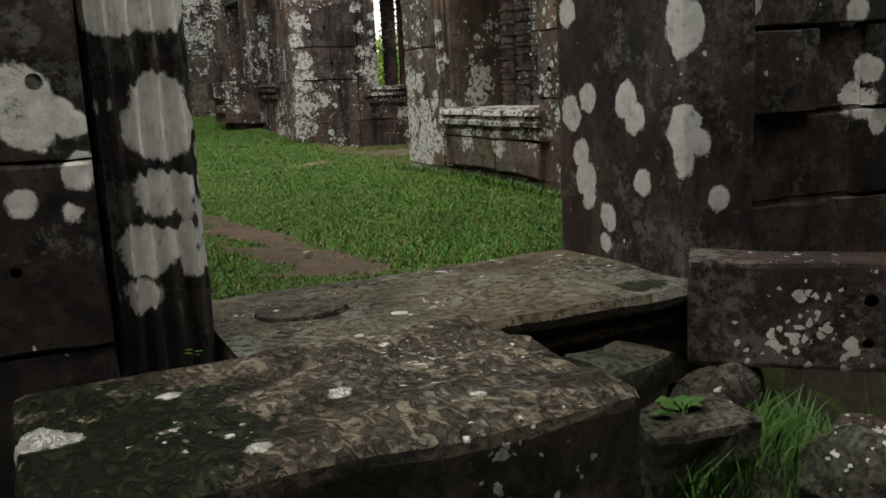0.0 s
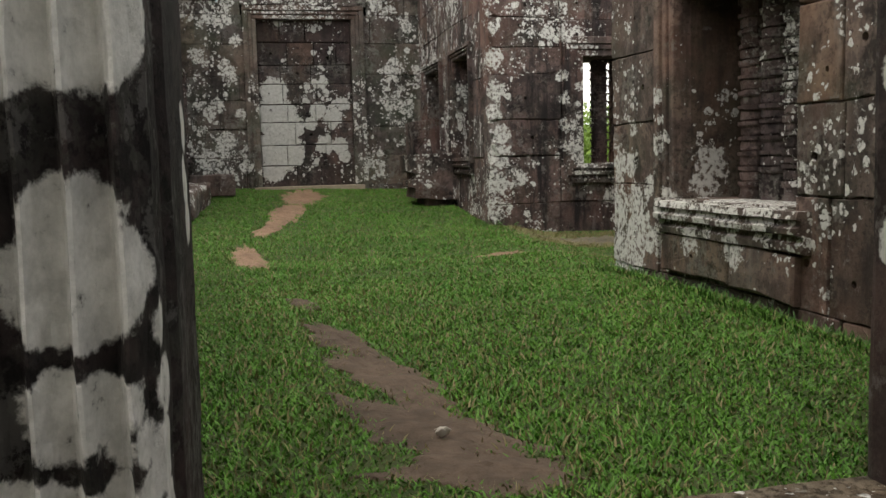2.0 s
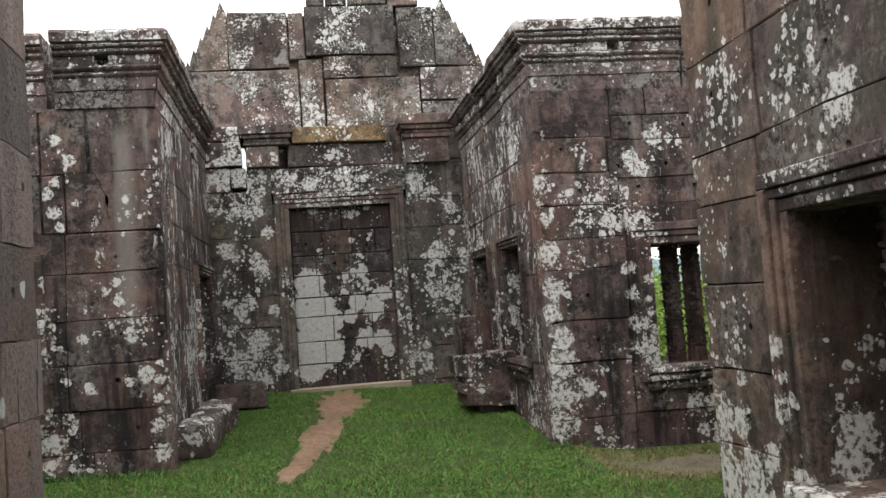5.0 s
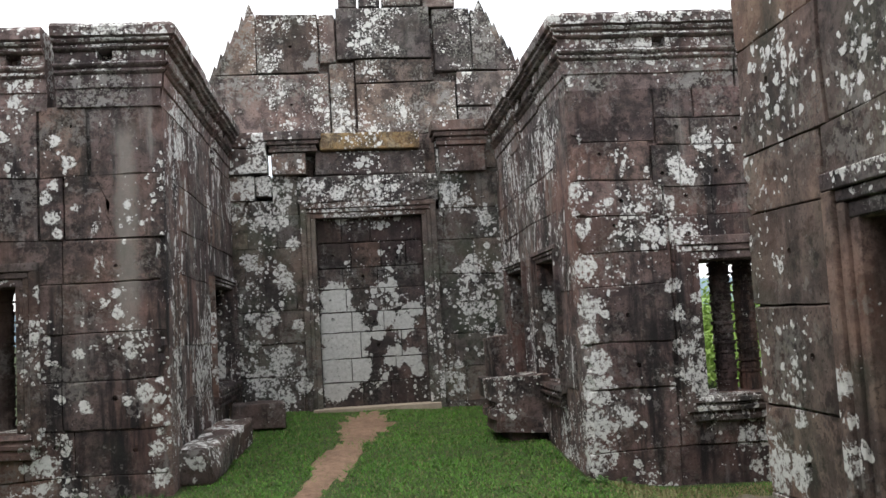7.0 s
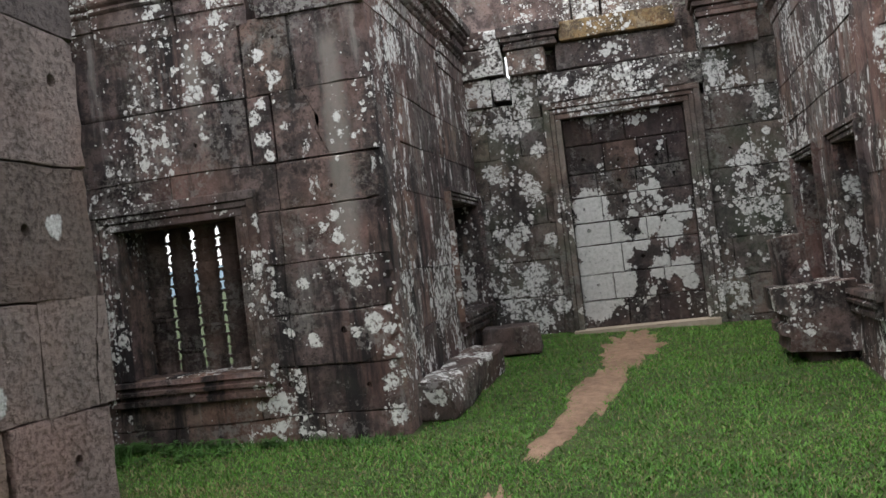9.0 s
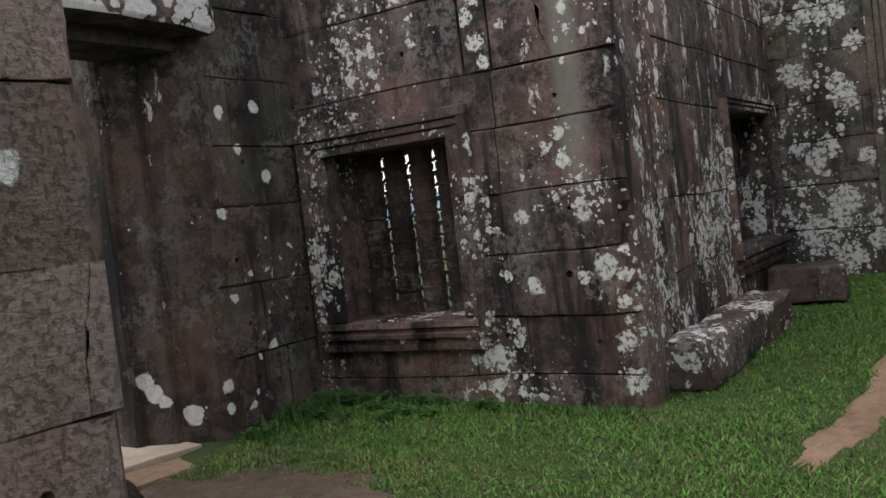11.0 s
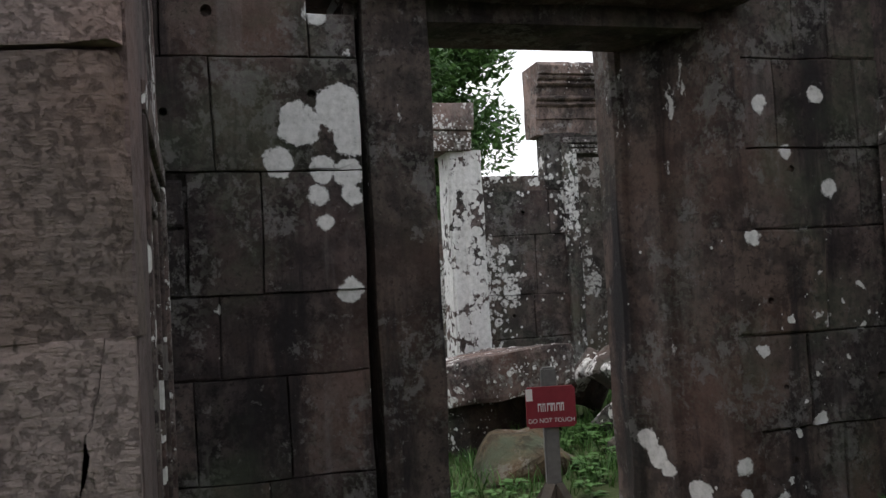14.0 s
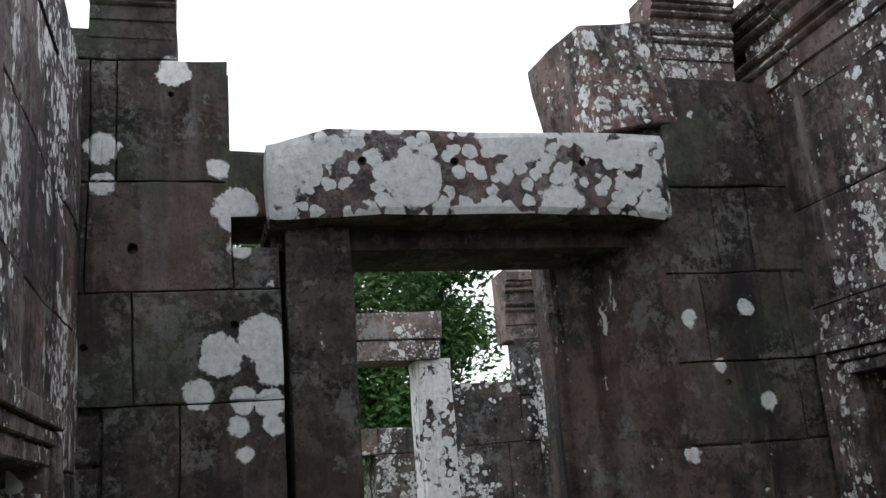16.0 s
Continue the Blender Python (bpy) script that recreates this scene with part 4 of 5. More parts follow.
sw_wall = masonry("wall_southwest_nave", "grey-brown sandstone wall of large squared stones", "x", -0.47, 1, 3.2, 7.62, -0.3, 3.9, SWEST, (), seed=36, width=1.0, courses=(-0.3, 0.2, 0.66, 1.11, 1.5, 1.96, 2.45, 2.95, 3.4, 3.9), breaks=(7.05,), soft=(0, 0.025), skips=(SW_CRACK,))
split_block(sw_wall, "x", -0.47, 1, SW_CRACK, ((0.87, 1.0), (0.80, 0.65), (0.77, 0.45), (0.74, 0.0)), SWEST, 5, gap=0.0013)
masonry("wall_southwest_transept", "grey-brown sandstone wall with a window", "y", 7.59, 1, -3.7, -0.72, -0.3, 3.7, DRIP, (SW_WIN,), seed=37, core_u=(-3.7, -0.6))
masonry("wall_east", "plain brown sandstone wall", "x", 5.85, -1, 7.7, 11.4, -0.3, 2.2, BROWN, (), seed=39)


def west_top(u):
    return 3.9 if u < 8.02 else 3.76 if u < 8.26 else 2.95 if u < 10.0 else 3.55 if u < 10.5 else 3.8


W_HOLES = ((8.475, 10.38, -0.3, 3.0), (8.26, 10.38, 2.82, 4.2))
masonry("wall_west_south", "dark damp sandstone wall beside a doorway", "x", -3.0, 1, 7.5, 8.475, -0.2, 3.92, DARK, W_HOLES, seed=44, top=west_top, proud=0.012, layout=(
    ((-0.2, 0.28), (7.5, 7.9, 8.475)), ((0.28, 0.73), (7.5, 8.0, 8.475)), ((0.73, 1.18), (7.5, 7.7, 8.1, 8.475)), ((1.18, 1.55), (7.5, 7.82, 8.475)), ((1.55, 2.09), (7.69, 8.01, 8.475)), ((1.55, 1.84), (7.5, 7.68)), ((1.85, 2.06), (7.53, 7.68)),
    ((2.09, 2.62), (7.5, 7.82, 8.475)), ((2.62, 3.13), (7.5, 7.62, 8.475)), ((3.13, 3.75), (7.5, 7.62, 7.74, 8.26)), ((3.75, 3.92), (7.5, 8.02))))
masonry("wall_west_north", "dark damp sandstone wall beside a doorway", "x", -3.0, 1, 10.38, 11.5, -0.2, 3.92, DARK, W_HOLES, seed=45, top=west_top, proud=0.012, layout=(
    ((-0.2, 0.2), (10.38, 11.5)), ((0.2, 0.7), (10.38, 11.0, 11.5)), ((0.7, 1.2), (10.38, 10.8, 11.5)), ((1.2, 1.74), (10.38, 10.95, 11.5)), ((1.74, 2.17), (10.38, 11.2, 11.5)), ((2.17, 2.63), (10.38, 10.7, 11.21, 11.5)),
    ((2.63, 3.14), (10.38, 10.85, 11.07, 11.5)), ((3.14, 3.78), (10.59, 11.2, 11.5))))

# ---- windows ----
window("window_1", "open sandstone window with ringed balusters against the light", "y", 11.35, -1, NE_WIN, PIER_NE, (4.75, 4.985), 0.45, 0.104, wd=0.22)
window("window_2", "open sandstone window with close-set ringed balusters", "y", 11.35, -1, NW_WIN, PIER, (-2.63, -2.395, -2.16, -1.925, -1.70), 0.42, 0.1, inner=BALUSTER)
window("window_3", "deep sandstone window with ringed balusters and a moulded sill", "x", 3.24, -1, SE_WIN, PIER_SE, (6.47, 6.23, 5.99, 5.75, 5.52), 0.46, 0.125, blind=0.6, sides="rt", inner=CORN)
window("window_4", "blind sandstone window filled with stone", "x", 3.24, -1, NE_A, PIER, blind=0.3, wd=0.13)
window("window_5", "blind sandstone window filled with stone", "x", 3.24, -1, NE_B, PIER, blind=0.3, wd=0.13)
window("window_6", "blind sandstone window filled with stone", "x", -0.40, 1, NW_A, PIER, blind=0.3, wd=0.13)
window("window_7", "sandstone window with ringed balusters", "y", 7.59, 1, SW_WIN, BROWN, (-2.06, -1.8, -1.54, -1.28), 0.42, 0.11, grow=0.7)

rng = random.Random(12)
apron = thing("window_apron", "worn sandstone apron stones under the deep window", "apron", kind="structure")
for r in ((5.32, 5.95, 0.05, 0.315), (5.955, 6.82, 0.07, 0.315)):
    part("apron_stone", ashlar_bm("x", 3.24, -1, r, 0.06, 0.003, rng, 0.05, 0.012, wave=0.03), PIER_SE, apron)

# ---- cornices ----
cornice("cornice_northeast_south", "moulded sandstone cornice, weathered and lichened", "y", 11.35, -1, 3.5, 6.3, 3.58, CORN, 2, mitre=("lo", 3.24))
cornice("cornice_northeast_west", "moulded sandstone cornice, weathered and lichened", "x", 3.24, -1, 11.66, 15.4, 3.58, CORN, 3, mitre=("lo", 11.35))
cornice("cornice_northwest_south", "moulded sandstone cornice, weathered and lichened", "y", 11.35, -1, -3.6, -1.36, 3.58, CORN, 4)
cornice("cornice_northwest_corner", "moulded sandstone corner cornice, weathered and lichened", "y", 11.33, -1, -1.29, -0.7, 3.58, CORN, 14, 2.0, mitre=("hi", -0.40))
cornice("cornice_northwest_east", "moulded sandstone cornice, weathered and lichened", "x", -0.40, 1, 11.66, 15.4, 3.58, CORN, 5, mitre=("lo", 11.35))
cornice("cornice_west", "moulded sandstone cornice block, dark with lichen", "x", -3.0, 1, 10.6, 11.14, 3.77, CORN, 6, 0.8, [(o * 0.6, h * 0.75) for o, h in CORNICE])
cornice("cornice_west_south", "moulded sandstone cornice block, dark with lichen", "x", -3.0, 1, 7.6, 8.02, 3.88, DARK, 7, 0.8, [(o * 0.6, h * 0.6) for o, h in CORNICE])

# ---- the false door and its gable ----
door = thing("door_1", "blocked false door of dark stone courses patched with white lichen", "door", kind="structure")
rng = random.Random(5)
z = FD[2]
while z < FD[3] - 0.02:
    h = min(rng.uniform(0.27, 0.36), FD[3] - z)
    if FD[3] - z - h < 0.12:
        h = FD[3] - z
    u = FD[0]
    while u < FD[1] - 0.02:
        n = u + rng.uniform(0.32, 0.62)
        n = FD[1] if FD[1] - n < 0.22 else n
        part("infill_stone", ashlar_bm("y", 15.72, -1, (u, n, z, z + h), 0.2, 0.003, rng, rng.uniform(-0.006, 0.006), 0.008), FALSE_DOOR, door)
        u = n
    z += h
bm = box(bmesh.new(), FD[0] - 0.1, FD[1] + 0.1, 15.85, 16.2, 0.2, 3.2)
part("wall_core", bm, DARK, door)
for side, nm in (("l", "jamb"), ("r", "jamb"), ("t", "door_lintel")):
    part(nm, side_bar("y", 15.6, -1, side, FD, 0.2), CARVED if side == "t" else NORTH, door)
part("threshold", roughen(box(bmesh.new(), FD[0] - 0.12, FD[1] + 0.12, 15.4, 15.75, 0.2, 0.475), 0.006, 8), SAND, door, "pale worn stone threshold")

bm = slab_bm((1.92, 0.4, 0.37), 0.055, 0.02, 0.02, 2)
for v in bm.verts:
    if v.co.y < -0.15:
        # worn foliage scrolls in low relief
        v.co.y += 0.035 * noise.noise(Vector((v.co.x * 9, v.co.z * 9, 1))) + 0.012 * math.sin(v.co.x * 21 + 3 * math.sin(v.co.z * 14))
thing("carved_lintel", "carved sandstone lintel crusted with pale lichen", "lintel", bm, CARVED).matrix_world = pose(1.46, 15.735, 3.235, 0, 0.6, 0)
for dims, m, sd in (((0.62, 0.5, 0.22), pose(-0.19, 15.73, 4.02, 0, 1.0, -3), 71), ((0.60, 0.5, 0.35), pose(-0.20, 15.71, 3.66, 0, -1, 3), 72), ((0.33, 0.4, 0.34), pose(-0.24, 15.72, 3.31, 0, 1, -2), 74), ((0.22, 0.4, 0.28), pose(0.04, 15.74, 3.36, 0, 0, 2), 75)):
    block_thing("displaced_block", "displaced wall stone crusted white with lichen", "stone block", dims, m, BROKEN, "displaced stones of the end wall", 0.08, 0.025, 0.02, sd)
block_thing("recess_stone", "dark stone set back behind the displaced stones", "stone block", (0.72, 0.2, 0.5), pose(-0.24, 16.1, 3.15, 0, 0, 0), BROWN, seed=76)
block_thing("recess_stone", "dark stone set back beside the capital", "stone block", (0.26, 0.25, 0.74), pose(0.61, 15.98, 3.48, 0, 0, 0), BROWN, seed=73)
block_thing("stone_beam", "plain brown sandstone beam over the lintel", "beam", (1.5, 0.3, 0.32), pose(1.5, 15.72, 3.62, 0, 0.8, 0), BROWN, seed=3)
block_thing("stone_beam", "ochre-stained sandstone beam under the gable", "beam", (1.36, 0.36, 0.23), pose(1.5, 15.66, 3.955, 0, 0.8, 0), OCHRE, seed=4)


def capital(x0, x1, z0, z1, y, material, shaft=0.0):
    c = thing("pilaster_capital", "moulded sandstone pilaster capital, brown and lichened", "capital", group="capitals beside the false door")
    h = z1 - z0
    for a, b, o in ((0.0, 0.5, 0.02), (0.52, 0.60, 0.05), (0.61, 0.68, 0.035), (0.69, 0.78, 0.075), (0.79, 1.0, 0.11)):
        bm = box(bmesh.new(), x0 - o, x1 + o - (0 if a else shaft), y - 0.1 - o, y + 0.3, z0 + a * h, z0 + b * h)
        bmesh.ops.bevel(bm, geom=bm.edges[:], offset=0.008, segments=1, affect="EDGES")
        part("moulding" if a else "shaft", roughen(bm, 0.006, 5, x0), material, c)
    return c


capital(0.19, 0.74, 3.64, 4.22, 15.6, BROWN, 0.13)
capital(2.46, 3.06, 3.6, 4.3, 15.6, BROWN)

gable = thing("gable", "ruined sandstone gable of large lichened blocks with flame-shaped antefixes", "gable", kind="structure")
GY = 15.95
for r in ((-0.02, 0.86, 5.18, 6.04), (0.87, 1.1, 5.30, 6.02), (1.11, 2.46, 5.34, 6.1), (1.35, 2.46, 5.0, 5.33), (2.50, 3.05, 5.15, 6.06), (-0.64, 0.98, 4.24, 5.16), (0.99, 1.34, 4.2, 5.30),
          (1.36, 2.78, 4.22, 4.98), (2.80, 3.72, 4.62, 5.13), (2.3, 2.78, 4.28, 4.5), (2.80, 3.3, 4.22, 4.60), (1.15, 1.42, 6.11, 6.5), (1.44, 1.75, 6.11, 6.42), (1.78, 2.35, 6.11, 6.55), (2.37, 2.85, 6.08, 6.4)):
    part("stone_block", ashlar_bm("y", GY, -1, r, 0.5, 0.004, rng, rng.uniform(-0.025, 0.025), 0.01, wave=0.03), GABLE, gable)
for side in (-1, 1):
    for i in range(6):
        cx = 1.55 + side * (2.17 - 0.105 * i)
        cz = 5.06 + 0.175 * i
        pts = [(cx - 0.10, GY, cz - 0.3), (cx + 0.10, GY, cz - 0.3), (cx + 0.085, GY, cz + 0.02), (cx + 0.05, GY, cz + 0.14), (cx, GY, cz + 0.27), (cx - 0.05, GY, cz + 0.14), (cx - 0.085, GY, cz + 0.02)]
        bm = extrude_profile(bmesh.new(), pts, (0, 0.04, 0), (0, 0.34, 0))
        part("antefix", roughen(bm, 0.02, 4, i), GABLE, gable, "flame-shaped stone antefix")
for pts in ([(-0.60, GY, 5.175), (-0.03, GY, 5.185), (-0.03, GY, 6.02), (-0.10, GY, 6.0)], [(3.06, GY, 5.16), (3.70, GY, 5.14), (3.18, GY, 5.98), (3.06, GY, 6.04)]):
    part("stone_block", roughen(extrude_profile(bmesh.new(), pts, (0, 0.01, 0), (0, 0.45, 0)), 0.015, 3), GABLE, gable)
pts = [(-0.62, 16.1, 4.1), (3.72, 16.1, 4.1), (3.66, 16.1, 5.08), (3.05, 16.1, 6.0), (0.05, 16.1, 6.0), (-0.56, 16.1, 5.08)]
part("wall_core", extrude_profile(bmesh.new(), pts, (0, 0, 0), (0, 0.4, 0)), GABLE, gable)
part("wall_core", box(bmesh.new(), 0.46, 2.46, 15.88, 16.2, 3.1, 4.22), BROWN, gable)

# ---- stones at the foot of the north walls ----
ledge = thing("moulded_block", "moulded sandstone block lying beside the wall", "stone block", group="fallen stones in the court")
prof = [(0, 0.30), (0.62, 0.34), (0.60, 0.46), (0.66, 0.48), (0.66, 0.56), (0.60, 0.58), (0.60, 0.66), (0.68, 0.69), (0.70, 0.90), (0, 0.92)]
bm = run_profile("x", 3.27, -1, prof, 13.0, 13.72)
bmesh.ops.subdivide_edges(bm, edges=[e for e in bm.edges if e.calc_length() > 0.4], cuts=5)
part("body", roughen(bm, 0.015, 5), PIER, ledge)
block_thing("support_stone", "small dark stone under the moulded block", "stone", (0.4, 0.45, 0.26), pose(3.0, 13.35, ground_z(3.0, 13.35) - 0.04, 0, 0, 8), DARK, seed=7)
block_thing("upright_stone", "upright lichened stone fragment standing on the block", "stone", (0.26, 0.3, 0.46), pose(2.82, 13.5, 0.895, 0, -4, 10), PIER, seed=8, amount=0.03)
block_thing("fallen_ledge", "long fallen ledge stone with lichen crust", "stone block", (0.34, 1.9, 0.33), pose(-0.21, 12.62, 0.25, 3.2, 0, -4), CARVED, "fallen stones in the court", 0.08, 0.05, 0.045, 10)
block_thing("fallen_ledge", "short brown stone lying across the wall foot", "stone block", (0.62, 0.5, 0.3), pose(0.0, 14.45, 0.40, 0, 0, 5), BROWN, "fallen stones in the court", seed=11, amount=0.02)

# ---- the west doorway ----
dw = thing("door_2", "stone doorway with dark leaning jambs", "doorway", kind="structure")


def jamb(y0, y1, x0, x1, z0, z1, material, lean, seed):
    bm = bmesh.new()
    w = y1 - y0
    pts = [(x0, y0, 0), (x1 - 0.06, y0, 0), (x1 - 0.06, y0 + 0.05 * w, 0), (x1 - 0.02, y0 + 0.08 * w, 0), (x1 - 0.02, y0 + 0.42 * w, 0), (x1, y0 + 0.46 * w, 0), (x1, y1 - 0.1 * w, 0), (x1 - 0.03, y1, 0), (x0, y1, 0)]
    extrude_profile(bm, pts, (0, 0, z0), (0, 0, z1))
    bmesh.ops.subdivide_edges(bm, edges=[e for e in bm.edges if e.calc_length() > 1], cuts=14)
    for v in bm.verts:
        v.co.y += lean * (v.co.z - z0)
    return roughen(bm, 0.015, 2.5, seed)


WESTJ = stone("stone_west_jamb", (0.043, 0.036, 0.031), (0.022, 0.019, 0.017), 0.12, 6.0, 0.1, 0.8, dots=0.2,
              spots=((-3.52, 10.11, 0.62, 0.065), (-3.47, 10.13, 0.53, 0.07), (-3.4, 10.16, 0.47, 0.05), (-3.25, 10.265, 0.36, 0.075), (-3.0, 10.38, 0.53, 0.05), (-3.0, 10.38, 0.38, 0.04), (-2.97, 8.6, 0.25, 0.06), (-2.97, 8.75, 0.27, 0.045)), drips=0.12)
bm = slab_bm((0.46, 0.31, 2.93), 0.2, 0.018, 0.012, 3)
bmesh.ops.translate(bm, verts=bm.verts, vec=(-3.2, 8.665, -0.02))
part("jamb", bm, WESTJ, dw)
bm = extrude_profile(bmesh.new(), [(-3.8, 10.05, 0), (-3.6, 10.05, 0), (-3.57, 10.075, 0), (-3.56, 10.11, 0), (-3.38, 10.17, 0), (-3.35, 10.185, 0), (-3.34, 10.225, 0), (-3.12, 10.32, 0), (-3.05, 10.345, 0), (-3.0, 10.385, 0),
                                   (-3.0, 10.5, 0), (-3.8, 10.5, 0)], (0, 0, -0.05), (0, 0, 2.93))
bmesh.ops.subdivide_edges(bm, edges=[e for e in bm.edges if e.calc_length() > 1], cuts=18)
part("jamb", roughen(bm, 0.016, 2.5, 2), WESTJ, dw, "splayed moulded stone jamb, dark and streaked")
part("inner_lintel", roughen(box(bmesh.new(), -3.56, -3.08, 8.45, 10.36, 2.815, 2.96), 0.01, 3), DARK, dw)


def drill(ob, holes):
    """Bores holes (x, y, z, radius, turn about z) into a mesh object, in its own space."""
    bm = bmesh.new()
    for x, y, zz, r, turn in holes:
        bmesh.ops.create_cone(bm, cap_ends=True, segments=14, radius1=r, radius2=r * 0.9, depth=0.16, matrix=pose(x, y, zz, 0, 0, turn) @ pose(0, 0, 0, 90, 0, 0))
    tool = new("drill_core", mesh_of("drill_core", bm, SOUTH))
    tool.matrix_world = ob.matrix_world
    md = ob.modifiers.new("holes", "BOOLEAN")
    md.object, md.operation, md.solver = tool, "DIFFERENCE", "EXACT"
    bpy.context.view_layer.update()
    res = bpy.data.meshes.new_from_object(ob.evaluated_get(bpy.context.evaluated_depsgraph_get()))
    ob.modifiers.clear()
    ob.data = res
    bpy.data.objects.remove(tool)


bm = slab_bm((0.62, 2.08, 0.49), 0.12, 0.05, 0.016, 14)
for v in bm.verts:
    # a broken upper corner, and an underside worn hollow
    v.co.z -= 0.09 * smooth01((-0.78 - v.co.y) / 0.26) * smooth01((v.co.z - 0.2) / 0.29)
    v.co.z += 0.03 * smooth01((0.2 - v.co.z) / 0.2) * smooth01((0.95 - abs(v.co.y)) / 0.3)
lin = thing("door_lintel", "heavy stone lintel crusted with white lichen", "lintel", bm, LINTEL)
lin.matrix_world = pose(-3.14, 9.46, 2.885, 0, 0, -1.0)
bpy.context.view_layer.update()
drill(lin, ((0.31, -0.58, 0.31, 0.024, 90), (0.31, -0.12, 0.31, 0.024, 90), (0.31, 0.56, 0.31, 0.022, 90)))
block_thing("leaning_block", "tilted sandstone block perched on the broken wall", "stone block", (0.6, 0.52, 0.62), pose(-3.25, 10.43, 3.47, 10, 0, 8), PIER, seed=15, amount=0.02)
block_thing("wall_top_block", "rough squared stone on the broken wall top", "stone block", (0.5, 0.24, 0.34), pose(-3.25, 8.34, 2.96, 0, 0, 3), DARK, seed=16)

block_thing("step_slab", "pale sandy concrete step slab", "step", (0.85, 1.3, 0.14), pose(-3.68, 9.65, 0.04, 0, 0, -10), SAND, bevel=0.015, amount=0.008, seed=17)
block_thing("step_slab", "low pale sandy step at the foot of the slab", "step", (0.36, 0.95, 0.07), pose(-3.14, 9.62, 0.065, 0, 3, -10), REDDIRT, bevel=0.015, amount=0.008, seed=18)
rock_thing("loose_rock", "dark angular rock lying on the grass", (0.52, 0.44, 0.44), pose(-2.6, 9.0, -0.02, 0, 0, 20), RUBBLE, 3.0)
rock_thing("loose_rock", "small dark rock half sunk in the grass", (0.3, 0.28, 0.16), pose(-2.75, 8.72, 0.0, 0, 0, 60), RUBBLE, 5.0)

# warning sign on its stand
sign = thing("warning_sign", "dark red notice board on a grey post with a splayed foot", "sign")
sm = pose(-3.72, 9.62, 0.172, 0, 0, 78) @ Matrix.Diagonal((0.93, 0.93, 0.95, 1))


def sign_part(nm, bm, material, label="", parent=None):
    ob = part(nm, bm, material, parent or sign, label)
    return ob


sign.matrix_world = sm
bm = box(bmesh.new(), -0.045, 0.045, -0.03, 0.03, 0.05, 0.92)
bmesh.ops.bevel(bm, geom=bm.edges[:], offset=0.012, segments=2, affect="EDGES")
sign_part("post", bm, GREY)
for a in (0, 90, 180, 270):
    bm = extrude_profile(bmesh.new(), [(0.03, 0, 0), (0.19, 0, 0), (0.18, 0, 0.05), (0.04, 0, 0.24)], (0, -0.035, 0), (0, 0.035, 0))
    bmesh.ops.rotate(bm, verts=bm.verts, cent=(0, 0, 0), matrix=Matrix.Rotation(radians(a + 45), 3, "Z"))
    sign_part("foot", bm, BARK, "splayed dark foot")
bm = box(bmesh.new(), -0.15, 0.15, -0.05, -0.032, 0.57, 0.81)
bmesh.ops.bevel(bm, geom=[e for e in bm.edges if abs(e.verts[0].co.y - e.verts[1].co.y) > 0.01], offset=0.012, segments=2, affect="EDGES")
board = sign_part("board", bm, RED, "dark red board with white lettering")


def letters(text, size, x, z, parent, material):
    cu = bpy.data.curves.new("lettering", "FONT")
    cu.body, cu.size, cu.extrude, cu.align_x = text, size, 0.0006, "CENTER"
    ob = new("lettering", cu)
    dg = bpy.context.evaluated_depsgraph_get()
    me = bpy.data.meshes.new_from_object(ob.evaluated_get(dg))
    bpy.data.objects.remove(ob)
    me.materials.clear()
    me.materials.append(material)
    o2 = new("lettering", me)
    o2.parent = parent
    o2.matrix_local = pose(x, -0.0512, z, 90, 0, 0)
    return o2


letters("DO NOT TOUCH", 0.036, 0, 0.60, board, WHITE)
bm = bmesh.new()
for i, w in enumerate((0.022, 0.018, 0.026, 0.02, 0.024, 0.018)):
    x = -0.08 + i * 0.028
    box(bm, x, x + 0.005, -0.0525, -0.0505, 0.665, 0.71)
    box(bm, x, x + w, -0.0527, -0.0507, 0.702, 0.713)
    box(bm, x + w - 0.005, x + w, -0.0523, -0.0503, 0.665, 0.70)
sign_part("lettering", bm, WHITE, "", board)
sign_part("paper_tag", box(bmesh.new(), -0.15, -0.11, -0.0535, -0.0505, 0.73, 0.80), WHITE, "white paper corner", board)

# ---- ruins beyond the west doorway ----
rock_thing("boulder", "large brown weathered boulder among weeds", (1.2, 0.9, 0.54), pose(-5.3, 9.9, -0.1, 0, 0, 20), stone("stone_mossy_boulder", (0.058, 0.046, 0.026), (0.03, 0.026, 0.015), 0.05, 8.0, 0.8, 0.0), 7.0)
block_thing("fallen_slab", "big fallen slab with a pale flat top", "stone block", (1.3, 1.15, 0.36), pose(-6.3, 10.05, 0.56, 4, -5, 8), CARVED, seed=20, amount=0.03, bevel=0.04)
block_thing("fallen_block", "fallen building stone propping a slab", "stone block", (0.9, 0.8, 0.55), pose(-6.4, 9.9, 0.0, 0, 0, 30), RUBBLE, seed=21, amount=0.03)
for i, (x, y, zz, d) in enumerate(((-5.6, 11.05, 0.0, (0.8, 0.7, 0.6)), (-5.8, 11.2, 0.55, (0.7, 0.8, 0.42)), (-5.0, 10.75, 0.0, (0.42, 0.4, 0.42)), (-6.0, 11.6, 0.0, (0.8, 0.8, 0.95)), (-6.2, 10.9, 0.4, (0.5, 0.5, 0.55)), (-4.9, 11.4, 0.0, (0.5, 0.6, 0.35)))):
    rock_thing("fallen_stone", "fallen dark stone with white lichen patches", d, pose(x, y, zz, 8 * i, 5, 35 * i), RUIN, 11.0 + i, "fallen stones beyond the doorway")
FAR_DOOR = (11.50, 12.42, 0.7, 2.78)
